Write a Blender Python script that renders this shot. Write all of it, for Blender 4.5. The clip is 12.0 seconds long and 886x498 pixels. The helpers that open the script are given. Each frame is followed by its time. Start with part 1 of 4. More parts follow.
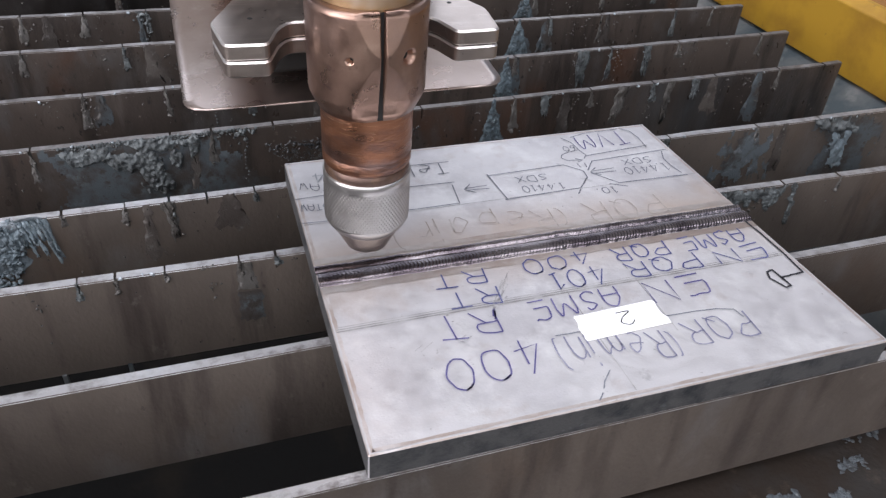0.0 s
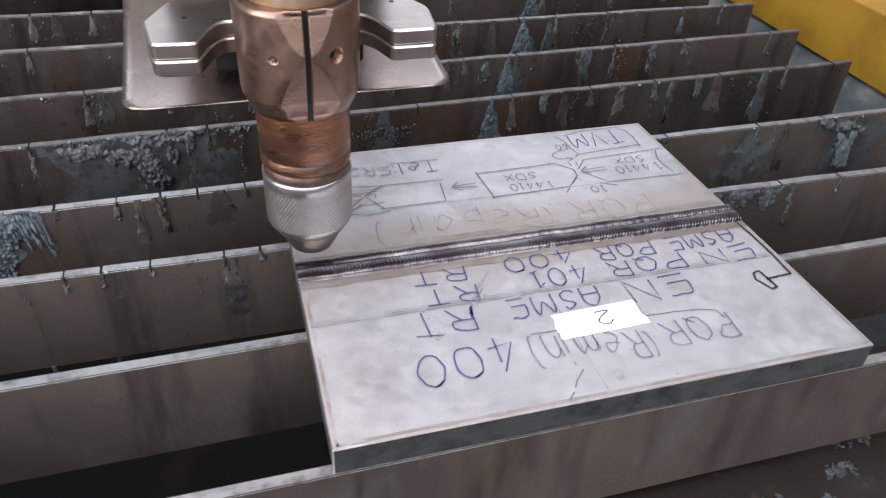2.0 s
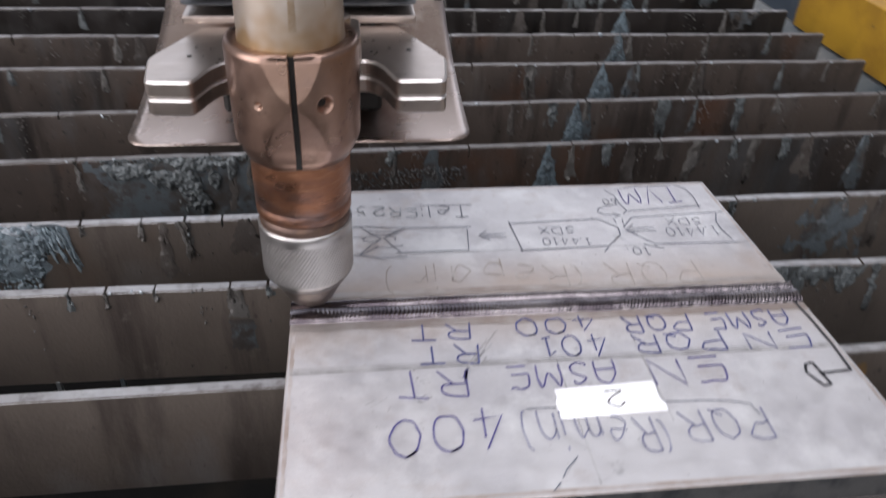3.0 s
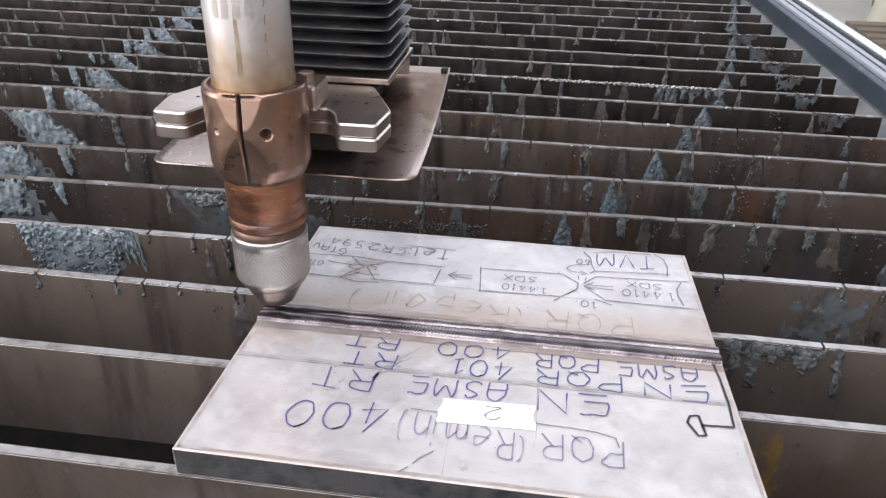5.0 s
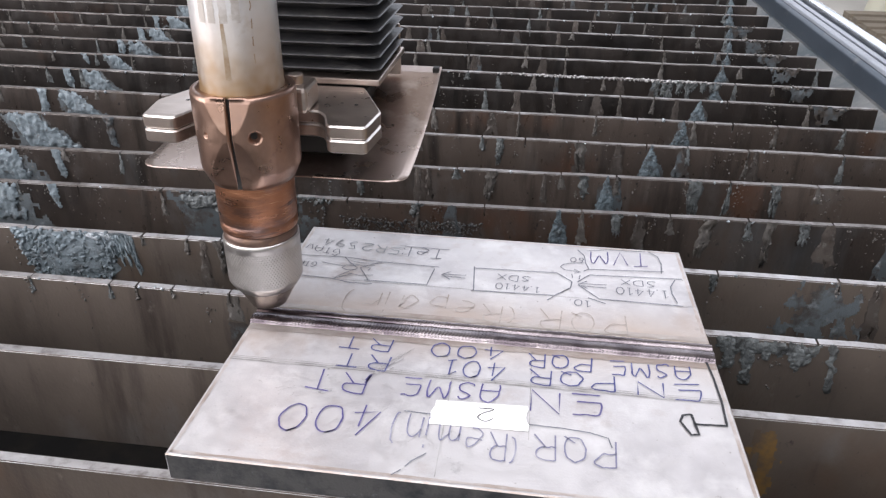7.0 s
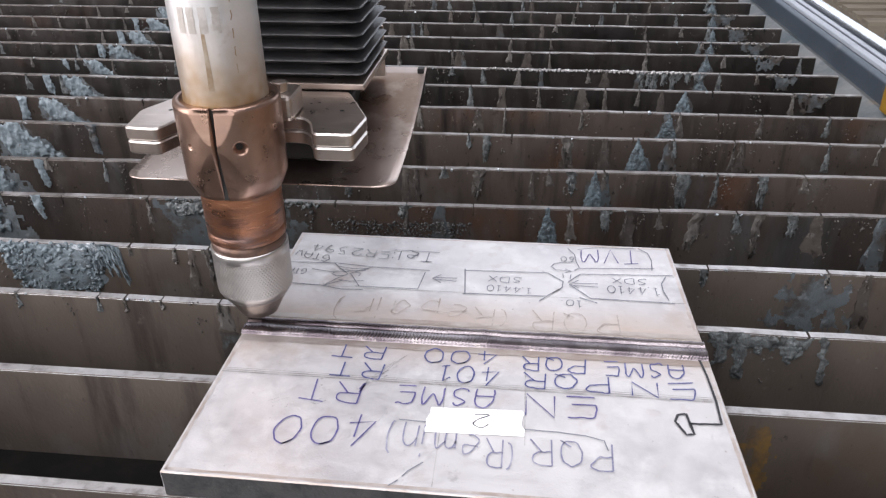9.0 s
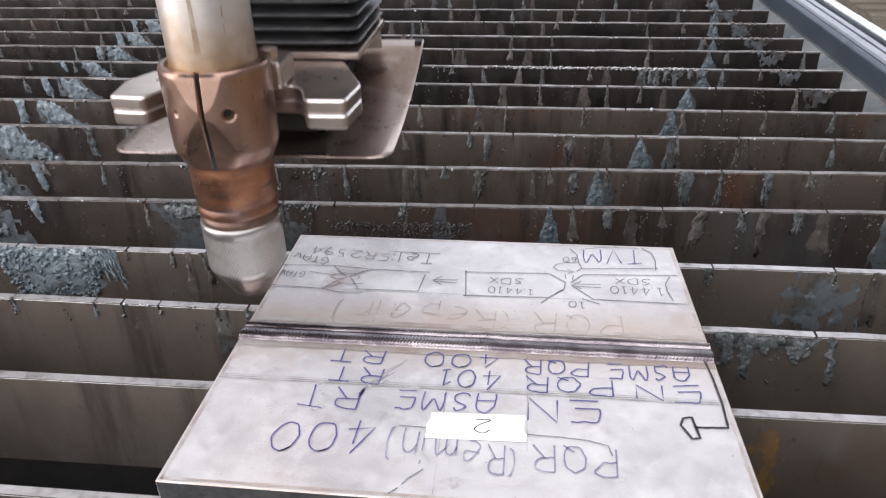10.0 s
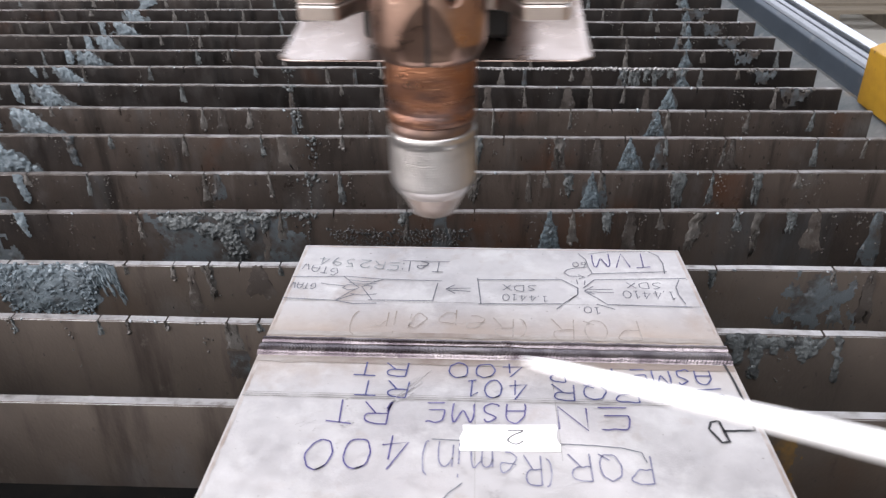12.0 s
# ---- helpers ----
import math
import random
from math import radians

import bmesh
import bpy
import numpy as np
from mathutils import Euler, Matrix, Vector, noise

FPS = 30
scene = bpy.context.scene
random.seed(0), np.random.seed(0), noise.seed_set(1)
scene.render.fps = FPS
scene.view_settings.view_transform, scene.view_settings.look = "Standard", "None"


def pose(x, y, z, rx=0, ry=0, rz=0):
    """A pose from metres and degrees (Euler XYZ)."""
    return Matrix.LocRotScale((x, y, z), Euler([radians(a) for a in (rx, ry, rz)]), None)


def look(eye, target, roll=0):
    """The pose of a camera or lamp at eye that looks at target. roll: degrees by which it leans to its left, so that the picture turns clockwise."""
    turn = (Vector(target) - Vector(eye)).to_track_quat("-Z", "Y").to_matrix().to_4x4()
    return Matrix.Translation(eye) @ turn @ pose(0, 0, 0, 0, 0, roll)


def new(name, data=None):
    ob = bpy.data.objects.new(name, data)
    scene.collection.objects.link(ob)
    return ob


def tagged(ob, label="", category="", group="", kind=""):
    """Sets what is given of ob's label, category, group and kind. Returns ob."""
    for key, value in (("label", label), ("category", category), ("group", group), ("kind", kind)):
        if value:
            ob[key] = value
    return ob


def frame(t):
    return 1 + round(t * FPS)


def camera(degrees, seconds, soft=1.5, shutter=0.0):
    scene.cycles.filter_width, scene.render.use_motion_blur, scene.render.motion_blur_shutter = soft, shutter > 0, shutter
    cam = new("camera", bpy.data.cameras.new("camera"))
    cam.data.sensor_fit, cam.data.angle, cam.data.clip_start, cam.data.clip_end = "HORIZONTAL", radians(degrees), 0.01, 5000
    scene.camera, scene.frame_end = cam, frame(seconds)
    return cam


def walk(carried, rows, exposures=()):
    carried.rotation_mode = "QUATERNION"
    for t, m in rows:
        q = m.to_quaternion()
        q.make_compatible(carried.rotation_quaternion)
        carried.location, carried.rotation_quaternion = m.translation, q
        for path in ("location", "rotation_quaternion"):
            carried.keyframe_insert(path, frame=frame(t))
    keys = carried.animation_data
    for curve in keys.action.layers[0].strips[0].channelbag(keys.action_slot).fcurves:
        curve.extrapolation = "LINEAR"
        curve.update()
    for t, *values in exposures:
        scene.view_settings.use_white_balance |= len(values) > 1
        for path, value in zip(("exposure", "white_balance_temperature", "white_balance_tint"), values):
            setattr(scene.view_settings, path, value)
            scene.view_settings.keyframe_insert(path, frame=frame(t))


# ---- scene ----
cam = camera(59.5, 12.0, soft=1.3, shutter=0.5)
PATH = [
    (0, (-0.063, -0.258, 1.167), (0.496, 1.229, -0.049), 4.4),
    (0.5, (-0.072, -0.254, 1.168), (0.487, 1.235, -0.045), 4.4),
    (1, (-0.072, -0.252, 1.167), (0.491, 1.235, -0.045), 4.7),
    (1.5, (-0.061, -0.256, 1.168), (0.492, 1.233, -0.047), 4.3),
    (2, (-0.031, -0.269, 1.167), (0.459, 1.239, -0.052), 3.4),
    (2.5, (0.013, -0.272, 1.158), (0.432, 1.257, -0.06), 3.1),
    (2.6, (0.022, -0.261, 1.15), (0.413, 1.282, -0.06), 2.8),
    (2.7, (0.021, -0.252, 1.144), (0.386, 1.305, -0.057), 3.0),
    (2.8, (0.028, -0.247, 1.143), (0.339, 1.329, -0.048), 2.4),
    (2.9, (0.033, -0.243, 1.144), (0.307, 1.355, -0.026), 3.0),
    (3, (0.045, -0.243, 1.15), (0.268, 1.379, 0.001), 2.5),
    (3.2, (0.093, -0.253, 1.152), (0.185, 1.418, 0.056), 1.8),
    (4.8, (0.217, -0.33, 1.159), (-0.015, 1.411, 0.202), 0.8),
    (5, (0.215, -0.333, 1.159), (-0.034, 1.406, 0.203), 0.9),
    (5.5, (0.219, -0.334, 1.162), (-0.047, 1.408, 0.216), 1.0),
    (6, (0.215, -0.333, 1.164), (-0.059, 1.41, 0.222), 1.2),
    (6.5, (0.218, -0.331, 1.158), (-0.047, 1.406, 0.203), 0.8),
    (7, (0.221, -0.329, 1.163), (-0.029, 1.403, 0.194), 0.2),
    (8.8, (0.221, -0.324, 1.17), (0.012, 1.403, 0.182), -0.6),
    (9, (0.219, -0.322, 1.171), (-0.001, 1.402, 0.182), -1.0),
    (9.5, (0.222, -0.315, 1.17), (-0.003, 1.409, 0.181), -1.4),
    (10, (0.221, -0.312, 1.168), (-0.009, 1.41, 0.176), -1.7),
    (10.5, (0.22, -0.313, 1.169), (-0.013, 1.407, 0.176), -1.8),
    (11, (0.21, -0.314, 1.172), (-0.027, 1.405, 0.178), -1.9),
    (11.5, (0.198, -0.317, 1.179), (-0.039, 1.408, 0.194), -2.0),
    (11.7, (0.194, -0.317, 1.183), (-0.003, 1.406, 0.186), -1.8),
    (11.8, (0.191, -0.317, 1.178), (0.022, 1.413, 0.188), -1.5),
    (12, (0.175, -0.31, 1.179), (0.053, 1.414, 0.174), -1.2),
]
walk(cam, [(t, look(eye, target, roll)) for t, eye, target, roll in PATH], exposures=[(0, -0.37, 6250, 15), (2.6, -0.49, 6250, 15), (3.2, -0.60, 6400, 15), (4.8, -0.14, 6500, 15), (12, -0.14, 6500, 15)])

# ---- light: unseen lamps for an assumed window wall, door side and roof lights ----
world = bpy.data.worlds.new("sky")
scene.world = world
world.use_nodes = True
wn = world.node_tree
sky = wn.nodes.new("ShaderNodeTexSky")
sky.sky_type, sky.sun_disc, sky.sun_elevation, sky.sun_rotation = "NISHITA", False, radians(50), radians(20)
wn.links.new(sky.outputs[0], wn.nodes["Background"].inputs[0])
wn.nodes["Background"].inputs[1].default_value = 0.1


def area_lamp(name, x, y, z, rx, rz, w, h, watts, colour):
    data = bpy.data.lights.new(name, "AREA")
    data.shape, data.size, data.size_y, data.energy, data.color = "RECTANGLE", w, h, watts, colour
    ob = new(name, data)
    ob.matrix_world = pose(x, y, z, rx, 0, rz)
    return ob


area_lamp("window_light_north", 0, 8.9, 4.3, -78, 0, 13, 3.6, 250, (0.95, 0.98, 1.0))
# unseen side lamp, set close to brighten the near left
area_lamp("side_lamp_west", -4.9, -2.4, 2.9, 90, -90, 4.9, 4.6, 520, (1.0, 0.955, 0.94))
area_lamp("roof_light", -1.0, 0.5, 6.9, 0, 0, 9, 2.2, 350, (0.97, 0.98, 1.0))
# fill lamp added behind the camera to brighten the slats' fronts
area_lamp("fill_lamp_south", -1.5, -4.9, 3.0, 90, 0, 6.8, 4.5, 200, (1.0, 0.965, 0.95))
# second roof lamp, placed for the bracket's chamfers to reflect
area_lamp("roof_light", -1.0, -2.6, 6.9, 0, 0, 9, 2.2, 380, (0.97, 0.98, 1.0))


# ---- materials ----
def mat(name, base, rough=0.5, metal=0.0, spots=(), bump=0.0, bump_scale=200.0, vary=0.0, rough_vary=0.0, coords="Object", stretch=(1, 1, 1)):
    """A surface: base colour, blended with each spot (colour, noise scale, low, high), bump and roughness variation."""
    m = bpy.data.materials.new(name)
    m.use_nodes = True
    n, l = m.node_tree.nodes, m.node_tree.links
    p = n["Principled BSDF"]
    p.inputs["Roughness"].default_value, p.inputs["Metallic"].default_value = rough, metal
    tc = n.new("ShaderNodeTexCoord")
    mp = n.new("ShaderNodeMapping")
    mp.inputs["Scale"].default_value = stretch
    l.new(tc.outputs[coords], mp.inputs[0])
    place = mp.outputs[0]
    if vary:
        own = n.new("ShaderNodeObjectInfo")
        shift = n.new("ShaderNodeVectorMath")
        shift.operation = "MULTIPLY_ADD"
        shift.inputs[1].default_value = (13.0, 7.0, 5.0)
        l.new(own.outputs["Random"], shift.inputs[0])
        l.new(mp.outputs[0], shift.inputs[2])
        place = shift.outputs[0]
    rgb = n.new("ShaderNodeRGB")
    rgb.outputs[0].default_value = (*base, 1)
    col = rgb.outputs[0]
    for i, (colour, scale, lo, hi, *own_stretch) in enumerate(spots):
        t = n.new("ShaderNodeTexNoise")
        t.inputs["Scale"].default_value, t.inputs["Detail"].default_value, t.inputs["Roughness"].default_value = scale, 6, 0.62
        off = n.new("ShaderNodeVectorMath")
        off.operation = "ADD"
        off.inputs[1].default_value = (i * 3.7, i * 1.3, i * 5.1)
        l.new(place, off.inputs[0])
        spot_at = off.outputs[0]
        if own_stretch:
            sc = n.new("ShaderNodeVectorMath")
            sc.operation = "MULTIPLY"
            sc.inputs[1].default_value = own_stretch[0]
            l.new(spot_at, sc.inputs[0])
            spot_at = sc.outputs[0]
        l.new(spot_at, t.inputs[0])
        r = n.new("ShaderNodeMapRange")
        r.inputs[1].default_value, r.inputs[2].default_value = lo, hi
        l.new(t.outputs[0], r.inputs[0])
        mx = n.new("ShaderNodeMix")
        mx.data_type = "RGBA"
        l.new(r.outputs[0], mx.inputs[0])
        l.new(col, mx.inputs[6])
        mx.inputs[7].default_value = (*colour, 1)
        col = mx.outputs[2]
    if vary:
        info = n.new("ShaderNodeObjectInfo")
        r = n.new("ShaderNodeMapRange")
        r.inputs[3].default_value, r.inputs[4].default_value = 1 - vary, 1 + vary
        l.new(info.outputs["Random"], r.inputs[0])
        hsv = n.new("ShaderNodeHueSaturation")
        l.new(r.outputs[0], hsv.inputs["Value"])
        l.new(col, hsv.inputs["Color"])
        col = hsv.outputs[0]
    l.new(col, p.inputs["Base Color"])
    if rough_vary:
        t = n.new("ShaderNodeTexNoise")
        t.inputs["Scale"].default_value, t.inputs["Detail"].default_value = bump_scale * 0.15, 5
        l.new(place, t.inputs[0])
        r = n.new("ShaderNodeMapRange")
        r.inputs[1].default_value, r.inputs[2].default_value = 0.3, 0.7
        r.inputs[3].default_value, r.inputs[4].default_value = rough - rough_vary, rough + rough_vary
        l.new(t.outputs[0], r.inputs[0])
        l.new(r.outputs[0], p.inputs["Roughness"])
    if bump:
        t = n.new("ShaderNodeTexNoise")
        t.inputs["Scale"].default_value, t.inputs["Detail"].default_value = bump_scale, 4
        l.new(place, t.inputs[0])
        b = n.new("ShaderNodeBump")
        b.inputs["Strength"].default_value, b.inputs["Distance"].default_value = bump, 0.001
        l.new(t.outputs[0], b.inputs["Height"])
        l.new(b.outputs[0], p.inputs["Normal"])
    return m


DOWN = (1, 1, 0.22)
M_SLAT = mat("slat_steel", (0.084, 0.067, 0.056), 0.40, 0.2, [((0.026, 0.022, 0.020), 4, 0.42, 0.68), ((0.100, 0.044, 0.023), 6, 0.56, 0.74), ((0.105, 0.101, 0.097), 14, 0.57, 0.76), ((0.020, 0.017, 0.015), 26, 0.52, 0.68, DOWN),
                               ((0.125, 0.110, 0.097), 22, 0.61, 0.79, DOWN), ((0.024, 0.021, 0.020), 140, 0.62, 0.70), ((0.17, 0.145, 0.12), 210, 0.66, 0.73), ((0.085, 0.093, 0.097), 9, 0.60, 0.78, (1, 1, 0.4))],
             0.4, 420, 0.18, 0.14, stretch=(1, 1, 0.6))
# darkest slat tone, from the ninth slat on
M_SLAT_DARK = mat("dark_slat_steel", (0.040, 0.033, 0.029), 0.42, 0.2, [((0.014, 0.012, 0.011), 4, 0.40, 0.64), ((0.070, 0.036, 0.022), 7, 0.58, 0.74), ((0.075, 0.071, 0.067), 14, 0.58, 0.76), ((0.011, 0.010, 0.009), 26, 0.50, 0.66, DOWN),
                               ((0.085, 0.076, 0.068), 24, 0.62, 0.79, DOWN), ((0.12, 0.105, 0.09), 210, 0.66, 0.73)], 0.4, 420, 0.30, 0.14, stretch=(1, 1, 0.6))
# palest slat tone, on the four nearest slats
M_SLAT_PALE = mat("pale_slat_steel", (0.134, 0.112, 0.094), 0.40, 0.2, [((0.072, 0.060, 0.052), 5, 0.42, 0.68), ((0.118, 0.084, 0.062), 9, 0.58, 0.76), ((0.155, 0.145, 0.138), 14, 0.58, 0.76), ((0.062, 0.050, 0.044), 30, 0.54, 0.70, DOWN),
                               ((0.17, 0.15, 0.13), 60, 0.64, 0.76), ((0.060, 0.050, 0.045), 140, 0.64, 0.72)], 0.35, 420, 0.08, 0.12, stretch=(1, 1, 0.6))
M_EDGE = mat("worn_steel_edge", (0.50, 0.49, 0.49), 0.40, 0.8, [((0.22, 0.20, 0.19), 60, 0.48, 0.66), ((0.62, 0.62, 0.63), 18, 0.5, 0.7)], 0.3, 700, 0.0, 0.1)
M_EDGE_DULL = mat("dull_steel_edge", (0.22, 0.205, 0.195), 0.45, 0.7, [((0.13, 0.115, 0.105), 50, 0.46, 0.62), ((0.42, 0.41, 0.41), 25, 0.55, 0.7)], 0.3, 700, 0.1)
M_SLAG = mat("blue_grey_slag", (0.185, 0.234, 0.260), 0.6, 0.05, [((0.15, 0.185, 0.205), 60, 0.46, 0.66), ((0.31, 0.370, 0.40), 40, 0.54, 0.72), ((0.50, 0.55, 0.58), 200, 0.62, 0.74), ((0.085, 0.092, 0.094), 90, 0.56, 0.70)], 1.0, 600, 0.10)
M_CRUST = mat("grey_slag_crust", (0.145, 0.162, 0.163), 0.55, 0.12, [((0.055, 0.060, 0.060), 90, 0.45, 0.60), ((0.30, 0.325, 0.33), 170, 0.60, 0.74)], 1.0, 800, 0.1)
M_CONE = mat("dark_blue_grey_slag", (0.135, 0.178, 0.200), 0.55, 0.10, [((0.070, 0.085, 0.092), 110, 0.44, 0.60), ((0.25, 0.30, 0.325), 180, 0.58, 0.72)], 0.9, 800, 0.12)
M_FLAKE = mat("dull_slag_flake", (0.075, 0.088, 0.096), 0.65, 0.1, [((0.035, 0.037, 0.038), 120, 0.45, 0.60), ((0.18, 0.20, 0.21), 220, 0.58, 0.70)], 0.8, 900)
M_GLAZE = mat("thin_slag_film", (0.090, 0.106, 0.115), 0.45, 0.15, [((0.066, 0.058, 0.052), 30, 0.44, 0.58), ((0.15, 0.18, 0.195), 45, 0.56, 0.72), ((0.060, 0.052, 0.046), 110, 0.54, 0.64)], 0.4, 700, 0.1)
M_FILM = mat("patchy_slag_film", (0.125, 0.148, 0.160), 0.5, 0.1, [((0.070, 0.066, 0.060), 45, 0.46, 0.62), ((0.22, 0.25, 0.265), 90, 0.58, 0.72)], 0.6, 700)
M_DUST = mat("brown_dust_film", (0.098, 0.086, 0.076), 0.55, 0.1, [((0.055, 0.046, 0.040), 40, 0.42, 0.58), ((0.15, 0.145, 0.135), 120, 0.58, 0.70)], 0.5, 800, 0.2)
M_DRIP = mat("brown_grey_slag", (0.135, 0.128, 0.118), 0.5, 0.2, [((0.075, 0.068, 0.06), 50, 0.45, 0.62), ((0.20, 0.197, 0.19), 110, 0.58, 0.72)], 0.5, 800, 0.15)
M_SPARK = mat("bright_slag", (0.55, 0.60, 0.64), 0.35, 0.6, [((0.25, 0.29, 0.32), 140, 0.45, 0.65)], 0.7, 700)
M_PLATE = mat("stainless_plate", (0.645, 0.63, 0.635), 0.42, 0.62, [((0.47, 0.455, 0.47), 9, 0.44, 0.68), ((0.74, 0.73, 0.73), 24, 0.50, 0.68), ((0.48, 0.41, 0.375), 14, 0.58, 0.76), ((0.36, 0.35, 0.355), 48, 0.66, 0.80), ((0.33, 0.31, 0.30), 160, 0.67, 0.74)],
              0.14, 600, 0.0, 0.08)
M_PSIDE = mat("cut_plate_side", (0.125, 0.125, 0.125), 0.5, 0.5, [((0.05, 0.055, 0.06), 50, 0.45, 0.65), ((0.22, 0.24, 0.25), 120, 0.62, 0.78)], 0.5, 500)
M_TINT = mat("heat_tinted_rim", (0.49, 0.415, 0.37), 0.42, 0.7, [((0.66, 0.62, 0.60), 40, 0.42, 0.62)], 0.1, 500)
M_WELD = mat("weld_metal", (0.27, 0.24, 0.245), 0.22, 0.97, [((0.12, 0.10, 0.11), 22, 0.40, 0.58), ((0.42, 0.38, 0.36), 40, 0.60, 0.74)], 0.2, 900)
M_HAZ = mat("weld_heat_band", (0.40, 0.33, 0.29), 0.4, 0.75, [((0.60, 0.56, 0.53), 18, 0.42, 0.66)], 0.1, 500)
M_SCRIBE = mat("scribed_line", (0.33, 0.32, 0.31), 0.5, 0.5, [((0.55, 0.54, 0.53), 60, 0.45, 0.6)])
M_BLUE = mat("blue_marker", (0.055, 0.062, 0.19), 0.5, 0.0, [((0.14, 0.15, 0.29), 80, 0.5, 0.7)])
M_VIOLET = mat("violet_marker", (0.075, 0.065, 0.20), 0.5, 0.0, [((0.17, 0.155, 0.31), 80, 0.5, 0.7)])
M_GREY = mat("grey_marker", (0.16, 0.17, 0.20), 0.5, 0.0, [((0.26, 0.27, 0.30), 80, 0.48, 0.7)])
M_DUSK = mat("worn_blue_marker", (0.19, 0.19, 0.28), 0.5, 0.1, [((0.36, 0.36, 0.42), 70, 0.46, 0.65)])
M_FADED = mat("faded_marker", (0.38, 0.33, 0.29), 0.5, 0.2, [((0.52, 0.48, 0.45), 70, 0.45, 0.65)])
M_PALE = mat("pale_marker", (0.25, 0.28, 0.30), 0.5, 0.1, [((0.42, 0.44, 0.46), 70, 0.45, 0.65)])
M_SMUDGE = mat("grey_smudge", (0.34, 0.33, 0.33), 0.5, 0.4, [((0.60, 0.59, 0.59), 160, 0.45, 0.60)])
M_BLACK = mat("black_marker", (0.02, 0.02, 0.024), 0.45)
M_PAPER = mat("white_tape", (0.93, 0.93, 0.93), 0.7, 0.0, [((0.86, 0.86, 0.86), 30, 0.5, 0.8)], 0.1, 300)
M_COPPER = mat("copper_sleeve", (0.35, 0.16, 0.088), 0.36, 0.88, [((0.21, 0.115, 0.085), 26, 0.46, 0.68), ((0.50, 0.26, 0.145), 60, 0.58, 0.70, (0.5, 0.5, 3)), ((0.10, 0.06, 0.055), 34, 0.60, 0.70, (0.6, 0.6, 2)), ((0.22, 0.16, 0.15), 14, 0.52, 0.68), ((0.66, 0.42, 0.27), 90, 0.64, 0.70, (0.4, 0.4, 5))],
               0.5, 300, 0.0, 0.12, stretch=(1, 1, 2.6))
M_RING = mat("dull_brown_ring", (0.17, 0.115, 0.095), 0.42, 0.8, [((0.28, 0.17, 0.11), 60, 0.5, 0.7)], 0.2, 500)
M_COLLAR = mat("bronzed_collar", (0.40, 0.262, 0.20), 0.33, 0.93, [((0.25, 0.155, 0.12), 16, 0.45, 0.7), ((0.50, 0.345, 0.265), 34, 0.56, 0.72), ((0.20, 0.13, 0.11), 70, 0.62, 0.74), ((0.30, 0.22, 0.20), 8, 0.50, 0.66)], 0.14, 500, 0.0, 0.08)
M_CAP = mat("nickel_cap", (0.56, 0.54, 0.52), 0.30, 0.92, [((0.42, 0.40, 0.38), 40, 0.5, 0.7)], 0.1, 900)
M_NOZZLE = mat("nozzle_metal", (0.40, 0.345, 0.305), 0.33, 0.92, [((0.30, 0.26, 0.235), 60, 0.5, 0.7)], 0.15, 700)
M_TUBE = mat("torch_tube", (0.68, 0.685, 0.69), 0.40, 0.65, [((0.52, 0.51, 0.50), 20, 0.48, 0.72), ((0.40, 0.32, 0.22), 30, 0.56, 0.78)], 0.1, 600)
M_STAIN = mat("brown_stain", (0.36, 0.26, 0.17), 0.40, 0.7, [((0.48, 0.42, 0.34), 60, 0.42, 0.62)])
M_MARK = mat("faded_mark", (0.44, 0.41, 0.375), 0.5, 0.4, [((0.56, 0.54, 0.52), 120, 0.45, 0.62)])
M_BRACKET = mat("bracket_steel", (0.52, 0.445, 0.395), 0.32, 0.94, [((0.39, 0.33, 0.29), 14, 0.45, 0.7), ((0.62, 0.55, 0.50), 60, 0.56, 0.72, (0.3, 3, 1))], 0.08, 800, 0.0, 0.05)
# paler than the bracket: the chamfers' highlight is put into the colour
M_CHAMFER_GLINT = mat("chamfer_glint", (0.78, 0.73, 0.69), 0.36, 0.95, [((0.62, 0.57, 0.53), 40, 0.5, 0.7)])
M_SHEET = mat("guard_sheet", (0.50, 0.41, 0.365), 0.30, 0.96, [((0.36, 0.265, 0.22), 9, 0.45, 0.7), ((0.60, 0.52, 0.48), 30, 0.56, 0.72)], 0.08, 300, 0.0, 0.06)
M_BELLOWS = mat("bellows_fabric", (0.036, 0.036, 0.038), 0.42, 0.0, [((0.075, 0.073, 0.070), 50, 0.52, 0.7)], 0.3, 500)
# near-black for dark parts, and for shade painted into slot, bores and dimples
M_DARK = mat("near_black", (0.012, 0.011, 0.010), 0.6)
M_WALL = mat("tray_steel", (0.145, 0.152, 0.150), 0.55, 0.3, [((0.055, 0.072, 0.080), 7, 0.44, 0.62), ((0.25, 0.205, 0.15), 18, 0.62, 0.8), ((0.20, 0.20, 0.195), 30, 0.56, 0.72)], 0.3, 250)
# the pit's deep shade is put into this near-black colour
M_PIT = mat("shade_black_pit", (0.008, 0.0078, 0.0075), 0.9, 0.0, [((0.014, 0.012, 0.010), 10, 0.5, 0.7)], 0.6, 100)
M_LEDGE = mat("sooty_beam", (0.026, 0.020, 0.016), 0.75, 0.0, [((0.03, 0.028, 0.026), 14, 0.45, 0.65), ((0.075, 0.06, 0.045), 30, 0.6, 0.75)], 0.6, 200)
M_RAIL = mat("painted_rail", (0.074, 0.094, 0.118), 0.42, 0.2, [((0.052, 0.067, 0.086), 6, 0.45, 0.7), ((0.13, 0.14, 0.15), 30, 0.60, 0.76)], 0.05, 300)
M_ALU = mat("milled_aluminium", (0.36, 0.38, 0.41), 0.42, 0.8, [((0.28, 0.30, 0.33), 12, 0.5, 0.7)], 0.05, 500)
